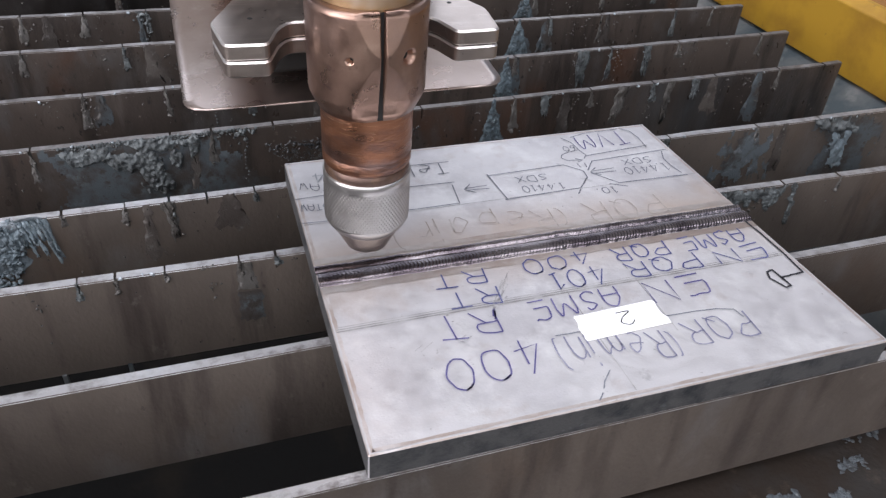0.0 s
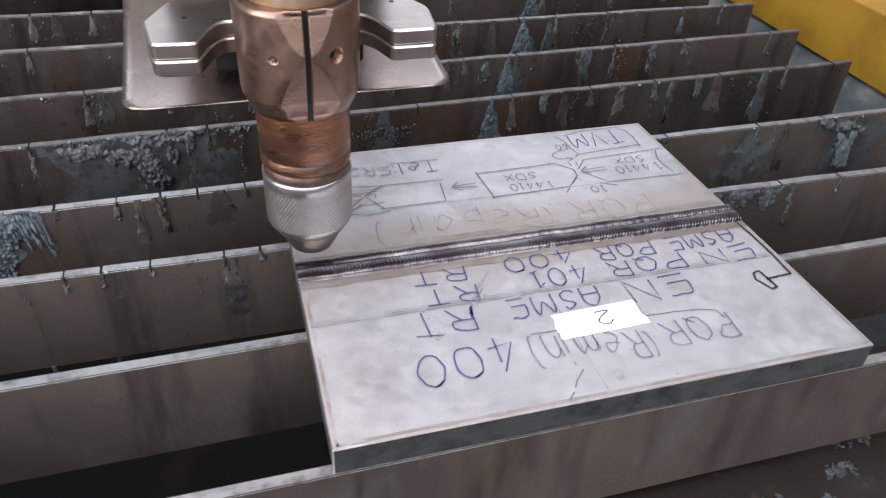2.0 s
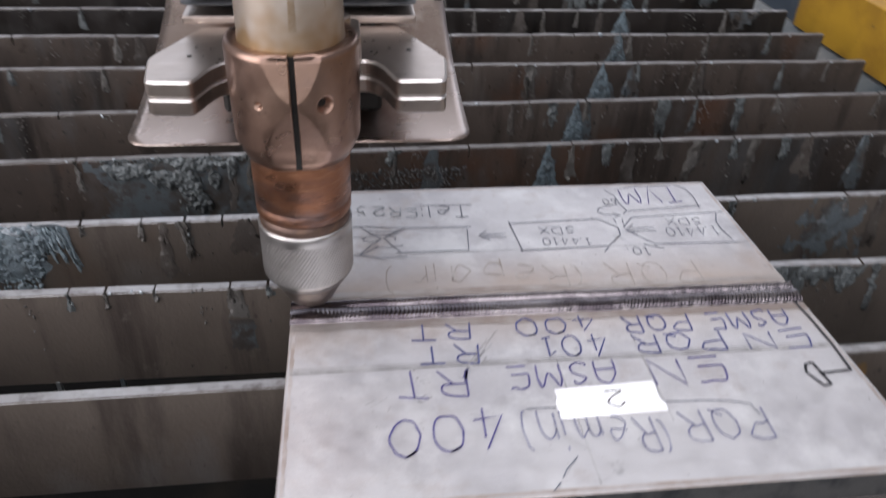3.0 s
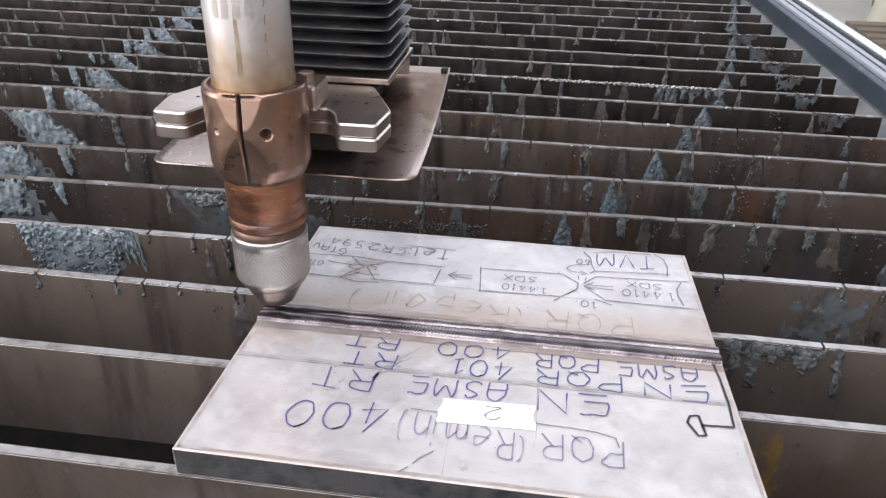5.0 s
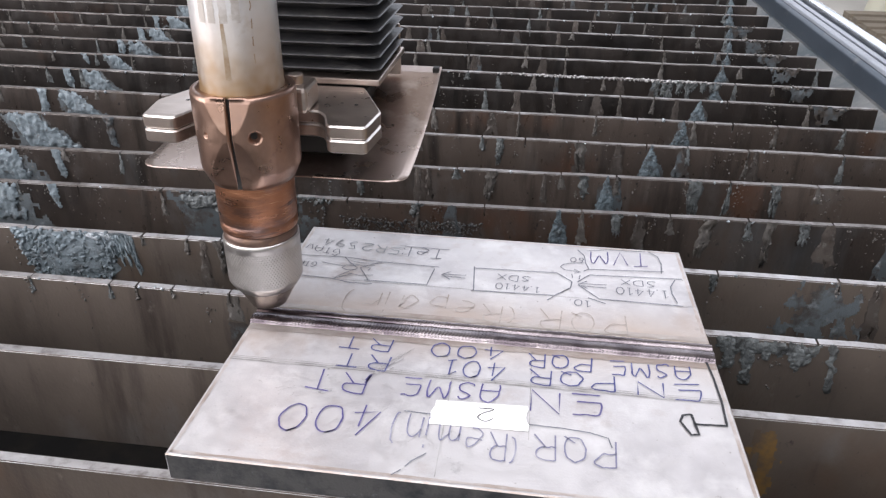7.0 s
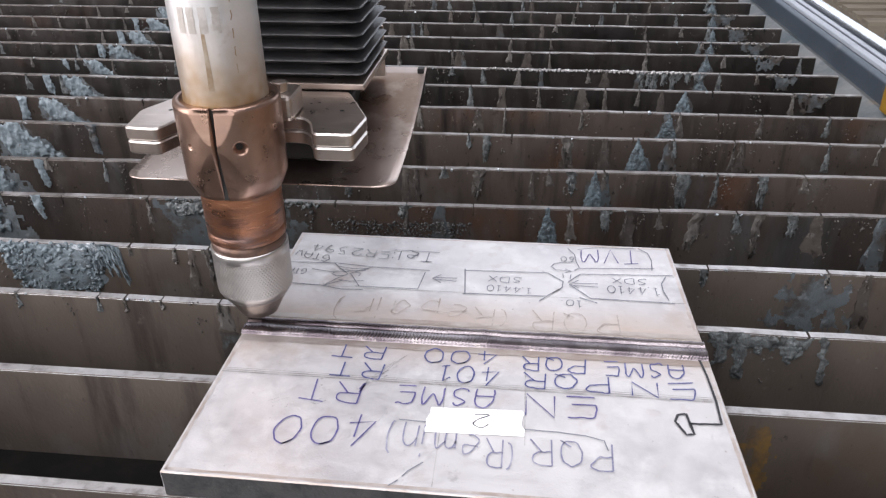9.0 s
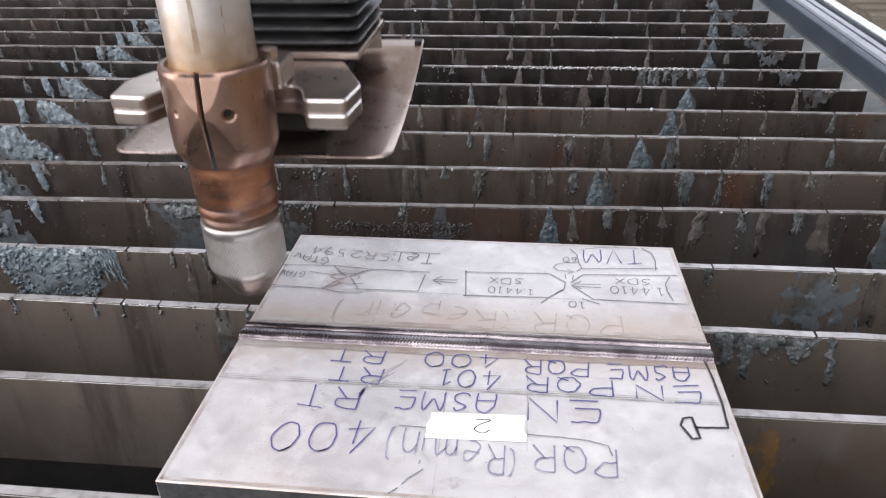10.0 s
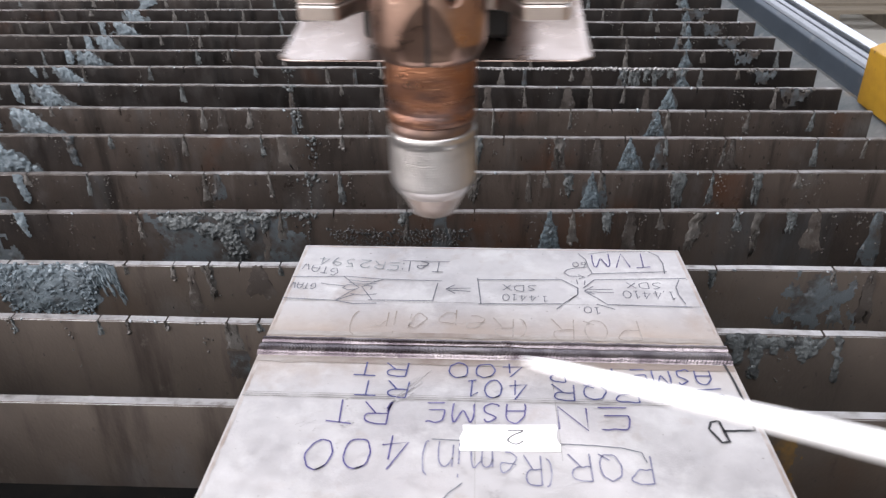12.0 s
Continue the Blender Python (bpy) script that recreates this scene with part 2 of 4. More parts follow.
M_CHROME = mat("ground_rail", (0.72, 0.73, 0.74), 0.22, 1.0, [((0.6, 0.61, 0.62), 20, 0.5, 0.7)])
# carriage yellow with its shading mixed in: darker and browner, plus worn spots
M_YELLOW_SHADED = mat("yellow_paint", (0.28, 0.130, 0.028), 0.42, 0.0, [((0.155, 0.070, 0.020), 5, 0.40, 0.62), ((0.34, 0.19, 0.04), 9, 0.56, 0.72), ((0.09, 0.06, 0.035), 22, 0.62, 0.76), ((0.06, 0.045, 0.03), 90, 0.70, 0.76)], 0.08, 200, 0.0, 0.1)
# the same yellow as it looks where light falls on it
M_YELLOW_LIT = mat("lit_yellow", (0.42, 0.24, 0.024), 0.40, 0.0, [((0.26, 0.135, 0.02), 8, 0.44, 0.66), ((0.12, 0.08, 0.04), 50, 0.66, 0.76)], 0.05, 200)
M_FLOOR = mat("workshop_floor", (0.56, 0.545, 0.50), 0.6, 0.0, [((0.46, 0.45, 0.41), 1.2, 0.45, 0.7), ((0.28, 0.26, 0.24), 5, 0.62, 0.8)], 0.2, 60)
M_HALL = mat("hall_wall", (0.27, 0.265, 0.26), 0.8, 0.0, [((0.22, 0.22, 0.215), 0.8, 0.45, 0.7)])
# unseen reflector, kept pale to brighten what the bracket mirrors
M_ROOF = mat("white_roof_sheet", (0.68, 0.68, 0.67), 0.6, 0.0, [((0.58, 0.58, 0.57), 0.6, 0.45, 0.7)])
M_WOOD = mat("pallet_wood", (0.25, 0.215, 0.165), 0.7, 0.0, [((0.17, 0.145, 0.11), 12, 0.45, 0.7)], 0.3, 100, 0.1, stretch=(0.2, 1, 1))
M_CREAM = mat("cream_paint", (0.72, 0.71, 0.58), 0.5, 0.0, [((0.62, 0.61, 0.50), 3, 0.5, 0.7)])
M_CHALK = mat("white_chalk", (0.90, 0.90, 0.89), 0.8, 0.0, [((0.80, 0.80, 0.79), 80, 0.5, 0.7)], 0.2, 400)


# almost no gloss, so the painted pit shade stays black; ledge matte too
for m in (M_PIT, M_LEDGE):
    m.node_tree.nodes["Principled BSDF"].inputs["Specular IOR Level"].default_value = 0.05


# straw-brown heat tint of the plate on both sides of the weld, fading away from it
pn, pl = M_PLATE.node_tree.nodes, M_PLATE.node_tree.links
plain = pn["Principled BSDF"].inputs["Base Color"].links[0].from_socket
pcoord, psep, poff, pabs, pfade, pnoise, pmul, pmix = (pn.new("ShaderNode" + q) for q in ("TexCoord", "SeparateXYZ", "Math", "Math", "MapRange", "TexNoise", "Math", "Mix"))
pmix.data_type, poff.operation, pabs.operation, pmul.operation = "RGBA", "SUBTRACT", "ABSOLUTE", "MULTIPLY"
poff.inputs[1].default_value = 0.164
pfade.inputs[1].default_value, pfade.inputs[2].default_value, pfade.inputs[3].default_value, pfade.inputs[4].default_value = 0.010, 0.055, 1.25, 0.0
pnoise.inputs["Scale"].default_value, pnoise.inputs["Detail"].default_value = 26, 4
pmix.inputs[7].default_value = (0.50, 0.395, 0.32, 1)
pl.new(pcoord.outputs["Object"], psep.inputs[0])
pl.new(pcoord.outputs["Object"], pnoise.inputs[0])
pl.new(psep.outputs[1], poff.inputs[0])
pl.new(poff.outputs[0], pabs.inputs[0])
pl.new(pabs.outputs[0], pfade.inputs[0])
pl.new(pfade.outputs[0], pmul.inputs[0])
pl.new(pnoise.outputs[0], pmul.inputs[1])
pl.new(pmul.outputs[0], pmix.inputs[0])
pl.new(plain, pmix.inputs[6])
pl.new(pmix.outputs[2], pn["Principled BSDF"].inputs["Base Color"])


# ---- mesh helpers ----
def linked(name, bm, materials, parent=None, smooth=False):
    me = bpy.data.meshes.new(name)
    bmesh.ops.recalc_face_normals(bm, faces=bm.faces)
    bm.to_mesh(me)
    bm.free()
    for m in materials if isinstance(materials, (list, tuple)) else [materials]:
        me.materials.append(m)
    if smooth:
        me.polygons.foreach_set("use_smooth", [True] * len(me.polygons))
    ob = new(name, me)
    ob.parent = parent
    return ob


def part(name, bm, material, parent, label="", smooth=False):
    return tagged(linked(name, bm, material, parent, smooth), label)


def bevelled(bm, width, angle=30, segments=2):
    bm.normal_update()
    edges = [e for e in bm.edges if len(e.link_faces) == 2 and e.calc_face_angle(0) > radians(angle)]  # sharp edges alone
    bmesh.ops.bevel(bm, geom=edges, offset=width, segments=segments, affect="EDGES", profile=0.5)
    return bm


def box(x0, x1, y0, y1, z0, z1, bevel=0.0):
    bm = bmesh.new()
    bmesh.ops.create_cube(bm, size=1, matrix=Matrix.LocRotScale(((x0 + x1) / 2, (y0 + y1) / 2, (z0 + z1) / 2), None, (x1 - x0, y1 - y0, z1 - z0)))
    return bevelled(bm, bevel) if bevel else bm


def prism(points, z0, z1, bevel=0.0):
    """A polygon in x, y raised from z0 to z1."""
    bm = bmesh.new()
    low = [bm.verts.new((x, y, z0)) for x, y in points]
    high = [bm.verts.new((x, y, z1)) for x, y in points]
    bm.faces.new(low[::-1])
    bm.faces.new(high)
    for i in range(len(points)):
        j = (i + 1) % len(points)
        bm.faces.new((low[i], low[j], high[j], high[i]))
    return bevelled(bm, bevel) if bevel else bm


def lathe(profile, segments=64, a0=0.0, a1=360.0, shape=None):
    """A profile of (radius, z) turned about z; a part of a turn is closed at both ends when the profile is a closed outline."""
    bm = bmesh.new()
    full = a1 - a0 >= 360
    rings = []
    for i in range(segments if full else segments + 1):
        a = radians(a0 + (a1 - a0) * i / segments)
        rings.append([bm.verts.new(((r + (shape(a, z) if shape else 0)) * math.cos(a), (r + (shape(a, z) if shape else 0)) * math.sin(a), z)) for r, z in profile])
    for i in range(len(rings) if full else len(rings) - 1):
        a, b = rings[i], rings[(i + 1) % len(rings)]
        for k in range(len(profile) - 1):
            bm.faces.new((a[k], b[k], b[k + 1], a[k + 1]))
        if not full:
            bm.faces.new((a[-1], b[-1], b[0], a[0]))
    if not full:
        bm.faces.new(rings[0])
        bm.faces.new(rings[-1][::-1])
    return bm


def bar(x, y, z0, z1, r, segments=20):
    bm = bmesh.new()
    bmesh.ops.create_cone(bm, cap_ends=True, segments=segments, radius1=r, radius2=r, depth=z1 - z0, matrix=Matrix.Translation((x, y, (z0 + z1) / 2)))
    return bm


def structure(name, bm, material, label):
    return tagged(linked(name, bm, material), label, kind="structure")


# ---- the hall: floor, then unseen walls and white roof added to bounce light ----
structure("floor", box(-8, 8, -8, 9, -0.2, 0), M_FLOOR, "worn pale concrete workshop floor")
structure("wall_north", box(-8, 8, 9, 9.2, 0, 2.4), M_HALL, "plain grey workshop wall under a window band")
structure("wall_north_top", box(-8, 8, 9, 9.2, 6.2, 7.0), M_ROOF, "unseen white wall above a window band, added to bounce light")
structure("wall_south", box(2.6, 8, -5.2, -5, 0, 7), M_HALL, "unseen plain grey wall beside a lamp opening")
structure("wall_south_west", box(-8, -4.9, -5.2, -5, 0, 7), M_HALL, "unseen plain grey wall beside a lamp opening")
structure("wall_south_top", box(-4.9, 2.6, -5.2, -5, 5.3, 7), M_HALL, "unseen plain grey wall above a lamp opening")
structure("wall_east", box(8, 8.2, -8, 9, 0, 7), M_HALL, "plain grey workshop wall")
structure("wall_west", box(-5.2, -5, 0.2, 9, 0, 7), M_HALL, "unseen plain grey wall beside a lamp opening")
structure("wall_west_south", box(-5.2, -5, -8, -6.0, 0, 7), M_HALL, "unseen plain grey wall beside a lamp opening")
structure("wall_west_top", box(-5.2, -5, -6.0, 0.2, 5.3, 7), M_HALL, "unseen plain grey wall above a lamp opening")
for y0, y1 in ((-8, -3.8), (-1.4, -0.7), (1.7, 9.0)):
    structure("ceiling", box(-8, 8, y0, y1, 7.0, 7.2), M_ROOF, "unseen white roof between lamp openings, added to bounce light")

# ---- the cutting table ----
TOP, LOW = 0.799, 0.713
table_frame = tagged(new("table_frame"), "sooty welded steel frame of a plasma cutting table over a pit painted shade-black", "cutting table")
# pit floor in the black that stands for shade under the slats
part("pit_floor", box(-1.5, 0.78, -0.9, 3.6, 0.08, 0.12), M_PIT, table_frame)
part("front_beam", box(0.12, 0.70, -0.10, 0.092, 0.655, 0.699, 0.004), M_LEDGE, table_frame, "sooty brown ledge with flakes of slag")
POST_X = -0.187
for i, y in enumerate((0.212, 0.213)):
    part("cross_post", box(POST_X + 0.047 * i, POST_X + 0.003 + 0.047 * i, y, y + 0.004, 0.690, 0.714), M_WALL, table_frame)
rnd = random.Random(77)
for i, (x, y, w) in enumerate(((0.372, -0.012, 0.020), (0.405, 0.012, 0.034), (0.30, -0.025, 0.016), (0.345, -0.035, 0.012), (0.27, -0.03, 0.008))):
    bm = bmesh.new()
    for _ in range(30):
        size = rnd.uniform(0.002, 0.0075)
        bmesh.ops.create_icosphere(bm, subdivisions=1, radius=0.5, matrix=Matrix.LocRotScale((x + rnd.gauss(0, 0.33) * w, y + rnd.gauss(0, 0.16) * w, 0.6995), Euler((rnd.uniform(-0.3, 0.3), rnd.uniform(-0.3, 0.3), rnd.uniform(0, 3))), (size * 1.3, size * 0.8, size * 0.3)))
    for v in bm.verts:
        v.co += Vector((noise.noise(v.co * 400), noise.noise(v.co * 400 + Vector((9, 0, 0))), 0.3 * noise.noise(v.co * 300))) * 0.0014
    part("slag_flake", bm, M_FLAKE, table_frame, "flaked grey-blue slag")
# sloped side wall from under the slats' ends up to the rail
SKEW = -0.037


def along(points, y0, y1):
    """An outline in x, z carried along the table's side, which runs a little askew."""
    bm = bmesh.new()
    a = [bm.verts.new((x + SKEW * y0, y0, z)) for x, z in points]
    b = [bm.verts.new((x + SKEW * y1, y1, z)) for x, z in points]
    bm.faces.new(a)
    bm.faces.new(b[::-1])
    for i in range(len(points)):
        j = (i + 1) % len(points)
        bm.faces.new((a[i], b[i], b[j], a[j]))
    return bm


part("side_wall", along([(0.710, 0.12), (0.718, 0.12), (0.726, 0.70), (0.792, 0.742), (0.80, 0.742), (0.80, 0.748), (0.79, 0.75), (0.722, 0.706)], -0.9, 3.6), M_WALL, table_frame, "pale grey sloped side wall")
# unseen, added to keep the bright floor out of the slats' reflections
part("front_light_stop", box(-1.5, 0.7, -0.92, -0.9, 0.08, 0.69), M_PIT, table_frame)
# unseen pit sides, in the same shade-black colour
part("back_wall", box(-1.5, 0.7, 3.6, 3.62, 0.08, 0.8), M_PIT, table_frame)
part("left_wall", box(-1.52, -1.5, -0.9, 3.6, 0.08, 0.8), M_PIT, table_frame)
for x in (-1.45, 0.74):
    for y in (-0.8, 3.4):
        part("leg", box(x - 0.04, x + 0.04, y - 0.04, y + 0.04, 0, 0.08, 0.004), M_WALL, table_frame)

guide_rail = tagged(new("guide_rail"), "dark painted rail with grooved aluminium top and ground steel strip", "rail")
part("rail_beam", bevelled(along([(0.80, 0.742), (0.80, 0.783), (0.806, 0.79), (0.875, 0.79), (0.875, 0.60), (0.84, 0.60), (0.84, 0.742)], -0.9, 3.6), 0.002), M_RAIL, guide_rail, "dark blue-grey painted beam")
part("grooved_top", bevelled(along([(0.806, 0.7905), (0.809, 0.796), (0.821, 0.797), (0.822, 0.791), (0.826, 0.791), (0.827, 0.797), (0.838, 0.797), (0.840, 0.7905)], -0.9, 3.6), 0.001), M_ALU, guide_rail, "milled aluminium strip with a groove")
part("ground_strip", bevelled(along([(0.846, 0.7905), (0.846, 0.802), (0.850, 0.807), (0.862, 0.807), (0.866, 0.802), (0.866, 0.7905)], -0.9, 3.6), 0.002), M_CHROME, guide_rail, "bright ground steel strip")
for y in (-0.8, 1.3, 3.4):
    part("rail_post", box(0.83 + SKEW * y, 0.89 + SKEW * y, y, y + 0.08, 0, 0.60, 0.003), M_RAIL, guide_rail)

yellow_carriage = tagged(new("yellow_carriage"), "scuffed yellow steel end carriage sitting on the rail", "carriage")
part("carriage_side", bevelled(along([(0.783, 0.752), (0.783, 0.838), (0.80, 0.846), (0.81, 0.846), (0.81, 0.815), (0.797, 0.80), (0.797, 0.752)], -0.85, 0.905), 0.002), M_YELLOW_LIT, yellow_carriage, "yellow side plate, coloured brighter as the lit face")
part("carriage_top", bevelled(along([(0.81, 0.816), (0.81, 0.8455), (1.22, 0.8455), (1.22, 0.816)], -0.85, 0.905), 0.002), M_YELLOW_SHADED, yellow_carriage, "worn yellow top plate, coloured darker orange as the less lit face")
for y in (0.25, 0.32):
    part("bolt", bar(0.85 + SKEW * y, y, 0.845, 0.852, 0.007, 8), M_DARK, yellow_carriage)

# slats: y at a point towards each end, as they stand a little askew
RIGHT_Y = (0.005, 0.1185, 0.216, 0.3175, 0.434, 0.532, 0.634, 0.7325, 0.831, 0.9245, 1.0285, 1.1125, 1.22, 1.327)
LEFT_Y = (0.003, 0.1125, 0.2175, 0.306, 0.4115, 0.510, 0.632, 0.738, 0.845, 0.938, 1.036, 1.135, 1.240, 1.345)
THICK = 0.0076


def slat_mesh(length, seed, notch_at=()):
    """An upright flat bar from x = 0 to length, with sawn and burnt notches in its upper edge; returns the bar and its worn edge."""
    rnd = random.Random(seed)
    cuts = list(notch_at)
    x = rnd.uniform(0.03, 0.12) if seed > 101 else length
    while x < length - 0.02:
        if all(abs(x - c) > 0.02 for c in cuts):
            cuts.append(x)
        x += rnd.uniform(0.045, 0.13)
    pts = [(0.0, LOW - TOP), (0.0, 0.0)]
    last = 0.0
    for c in sorted(cuts):
        w, d = rnd.uniform(0.0005, 0.0012), rnd.uniform(0.005, 0.013)
        if c - w < last + 0.004 or c + w > length - 0.004:
            continue
        q = last + 0.03
        while q < c - 0.02:
            pts.append((q, rnd.uniform(-0.0009, 0.0003)))
            q += rnd.uniform(0.03, 0.08)
        pts += [(c - w, -0.0006), (c - w * 0.7, -d), (c + w * 0.7, -d + 0.001), (c + w, -0.0004)]
        last = c + w
    pts += [(length, 0.0), (length, LOW - TOP)]
    bar_bm, edge_bm = bmesh.new(), bmesh.new()
    a = [bar_bm.verts.new((x, -THICK / 2, z)) for x, z in pts]
    b = [bar_bm.verts.new((x, THICK / 2, z)) for x, z in pts]
    la = [bar_bm.verts.new((x, -THICK / 2, LOW - TOP)) for x, z in pts[1:-1]]
    lb = [bar_bm.verts.new((x, THICK / 2, LOW - TOP)) for x, z in pts[1:-1]]
    a, b, pts = a[1:-1], b[1:-1], pts[1:-1]
    for i in range(len(pts) - 1):
        j = i + 1
        bar_bm.faces.new((la[i], la[j], a[j], a[i]))
        bar_bm.faces.new((b[i], b[j], lb[j], lb[i]))
        bar_bm.faces.new((a[i], a[j], b[j], b[i]))
        bar_bm.faces.new((lb[i], lb[j], la[j], la[i]))
        if pts[i][1] > -0.004 and pts[j][1] > -0.004:
            (x0, z0), (x1, z1) = pts[i], pts[j]
            y = THICK / 2 + 0.0002
            v = [edge_bm.verts.new(p) for p in ((x0, -y, z0 - 0.0012), (x1, -y, z1 - 0.0012), (x1, -y + 0.0006, z1 + 0.0002), (x0, -y + 0.0006, z0 + 0.0002), (x1, y - 0.0006, z1 + 0.0002), (x0, y - 0.0006, z0 + 0.0002), (x1, y, z1 - 0.0012), (x0, y, z0 - 0.0012))]
            for q in ((0, 1, 2, 3), (3, 2, 4, 5), (5, 4, 6, 7)):
                edge_bm.faces.new([v[n] for n in q])
    for i in (0, -1):
        bar_bm.faces.new((la[i], a[i], b[i], lb[i]))
    for v in [v for v in bar_bm.verts if not v.link_faces]:
        bar_bm.verts.remove(v)
    return bar_bm, edge_bm, sorted(cuts)


SLATS, CUTS = [], []
for k in range(34):
    if k < 14:
        xl, xr = -0.14 - 0.042 * k, 0.46 + 0.011 * k
        yl, yr = LEFT_Y[k], RIGHT_Y[k]
    else:
        xl, xr = -0.7, 0.6
        yl = yr = 1.335 + 0.1015 * (k - 13) + 0.006 * math.sin(k * 2.3)
    slope = (yr - yl) / (xr - xl)
    y_end = yr + slope * (0.69 - xr)
    end = 0.719 + SKEW * y_end
    start = -1.46
    notches = [(x - start) for x in {2: (-0.134, -0.100, -0.047, -0.02), 3: (-0.093, -0.024), 4: (-0.05, 0.262)}.get(k, ())]
    slat = new("slat")
    bar_bm, edge_bm, cuts = slat_mesh(end - start, 100 + k, notches)
    part("flat_bar", bar_bm, M_SLAT_PALE if k < 4 else M_SLAT if k < 8 else M_SLAT_DARK, slat)
    part("worn_edge", edge_bm, M_EDGE if k < 4 else M_EDGE_DULL, slat, "scraped bright upper edge")
    tagged(slat, "paler brown steel support slat with scraped bright upper edge" if k < 4 else "dark rusty steel support slat with notched worn upper edge" if k < 8 else "blackish steel support slat with notched upper edge", "slat", "slats of the cutting table")
    slat.matrix_world = Matrix.Translation((start, yl + slope * (start - xl), TOP)) @ Matrix.Rotation(math.atan(slope), 4, "Z")
    SLATS.append((slat, start, yl + slope * (start - xl), slope))
    CUTS.append([c + start for c in cuts])


JAG = random.Random(5)


def lumps(bm, spots, rnd, squash=0.6):
    """Small uneven slag lumps at (x, z, size) on the front face y = 0, standing out to -y."""
    for x, z, s in spots:
        m = Matrix.LocRotScale((x, -s * 0.15, z), Euler((rnd.uniform(0, 3), rnd.uniform(0, 3), rnd.uniform(0, 3))), (s * rnd.uniform(0.7, 1.3), s * squash * rnd.uniform(0.7, 1.2), s * rnd.uniform(0.7, 1.4)))
        made = bmesh.ops.create_icosphere(bm, subdivisions=1, radius=0.5, matrix=m)
        for v in made["verts"]:
            v.co += Vector((JAG.uniform(-1, 1), JAG.uniform(-0.6, 0.6), JAG.uniform(-1, 1))) * s * 0.20


def sheet_patch(outline_w, h, rnd, depth=0.0022, nx=14, nz=16, hang=0.3, ragged=0.30):
    """A thin uneven skin of slag: outline_w(f) gives left and right at the fraction f of the way down."""
    bm = bmesh.new()
    rows = []
    sx, sz = rnd.uniform(0, 50), rnd.uniform(0, 50)
    for j in range(nz + 1):
        f = j / nz
        l, r = outline_w(f)
        w = r - l
        l, r = l + ragged * w * noise.noise((f * 4.5 + sx, 7.7, sz)), r + ragged * w * noise.noise((f * 4.5, 2.2 + sx, sz))
        row = []
        for i in range(nx + 1):
            g = i / nx
            x = l + (r - l) * g + 0.0025 * noise.noise((g * 5 + sx, f * 9, sz))
            z = -h * f * (1 + 0.9 * hang * noise.noise((g * 4 + sx, 3.1, sz)) + 0.5 * hang * noise.noise((g * 13 + sx, 8.1, sz))) + 0.002 * noise.noise((g * 6, f * 3 + sz, sx))
            edge = min(1, 4 * min(g, 1 - g), 5 * (1 - f) + 0.15)
            y = -depth * edge * (0.6 + 0.9 * noise.noise((x * 160 + sx, z * 160, sz))) - 0.0003
            row.append(bm.verts.new((x, min(y, 0.001), z)))
        rows.append(row)
    for j in range(nz):
        for i in range(nx):
            bm.faces.new((rows[j][i], rows[j][i + 1], rows[j + 1][i + 1], rows[j + 1][i]))
    return bm


def on_slat(k, x, bm, name, material, label="", z=0.0):
    """Sets slag on the front of slat k at the world x, from its upper edge down."""
    slat, start, y0, slope = SLATS[k]
    ob = part(name, bm, material, slat, label, smooth=True)
    ob.location = ((x - start), -THICK / 2, z)
    return ob


def ragged_sheet(k, top, foot, z0, z1, depth, seed, material, name="slag_sheet", label="", fray=0.007, step=0.0014, grain=150):
    """A frozen sheet of slag on slat k: from its x span at the height z0 to its x span at z1, with a frayed outline and thick broken edges."""
    x0, x1 = min(top[0], foot[0]) - 0.01, max(top[1], foot[1]) + 0.01
    mid = (x0 + x1) / 2
    nx, nz = int((x1 - x0) / step), int((z0 - z1 + 0.012) / step)
    bm = bmesh.new()
    grid = {}
    for j in range(nz + 1):
        z = max(z0 + 0.004 - j * step, -0.0845)
        f = (z0 - z) / (z0 - z1)
        left, right = top[0] + (foot[0] - top[0]) * f, top[1] + (foot[1] - top[1]) * f
        for i in range(nx + 1):
            x = x0 + i * step
            fringe = noise.fractal((x * 95 + seed, z * 60, seed * 1.7), 0.8, 2.1, 4)
            runs = noise.noise((x * 210 + seed, z * 12, 3.3))
            m = min(x - left, right - x, z0 + 0.001 - z, z - z1 + 0.004 * runs) + fray * fringe
            if m <= 0 or z > 0.0015:
                continue
            relief = 0.55 + 0.45 * noise.fractal((x * grain, z * 0.75 * grain + seed, seed), 0.7, 2.2, 4) + 0.18 * runs
            grid[i, j] = bm.verts.new((x - mid, -depth * max(0.12, relief) * (1 - math.exp(-m / 0.0022)) - 0.0002, z))
    for (i, j), v in grid.items():
        corner = [grid.get(q) for q in ((i, j), (i + 1, j), (i + 1, j + 1), (i, j + 1))]
        if all(corner):
            bm.faces.new(corner)
    for v in [v for v in bm.verts if not v.link_faces]:
        bm.verts.remove(v)
    on_slat(k, mid, bm, name, material, label)


def cone_drip(k, x, h, w, seed):
    rnd = random.Random(seed)
    lean = rnd.uniform(-0.15, 0.15) * w
    ragged_sheet(k, (x - 0.06 * w, x + 0.06 * w), (x - 0.52 * w + lean, x + 0.52 * w + lean), 0.0, -h, 0.0030, seed, M_CONE, "slag_drip", "", 0.0026, 0.0010, 360)
    ragged_sheet(k, (x - 0.2 * w, x + 0.2 * w), (x - 0.8 * w, x + 0.9 * w), -0.3 * h, -min(1.35 * h, 0.082), 0.0004, seed + 300, M_GLAZE, "slag_film", "", 0.010, 0.0018)
    bm = bmesh.new()
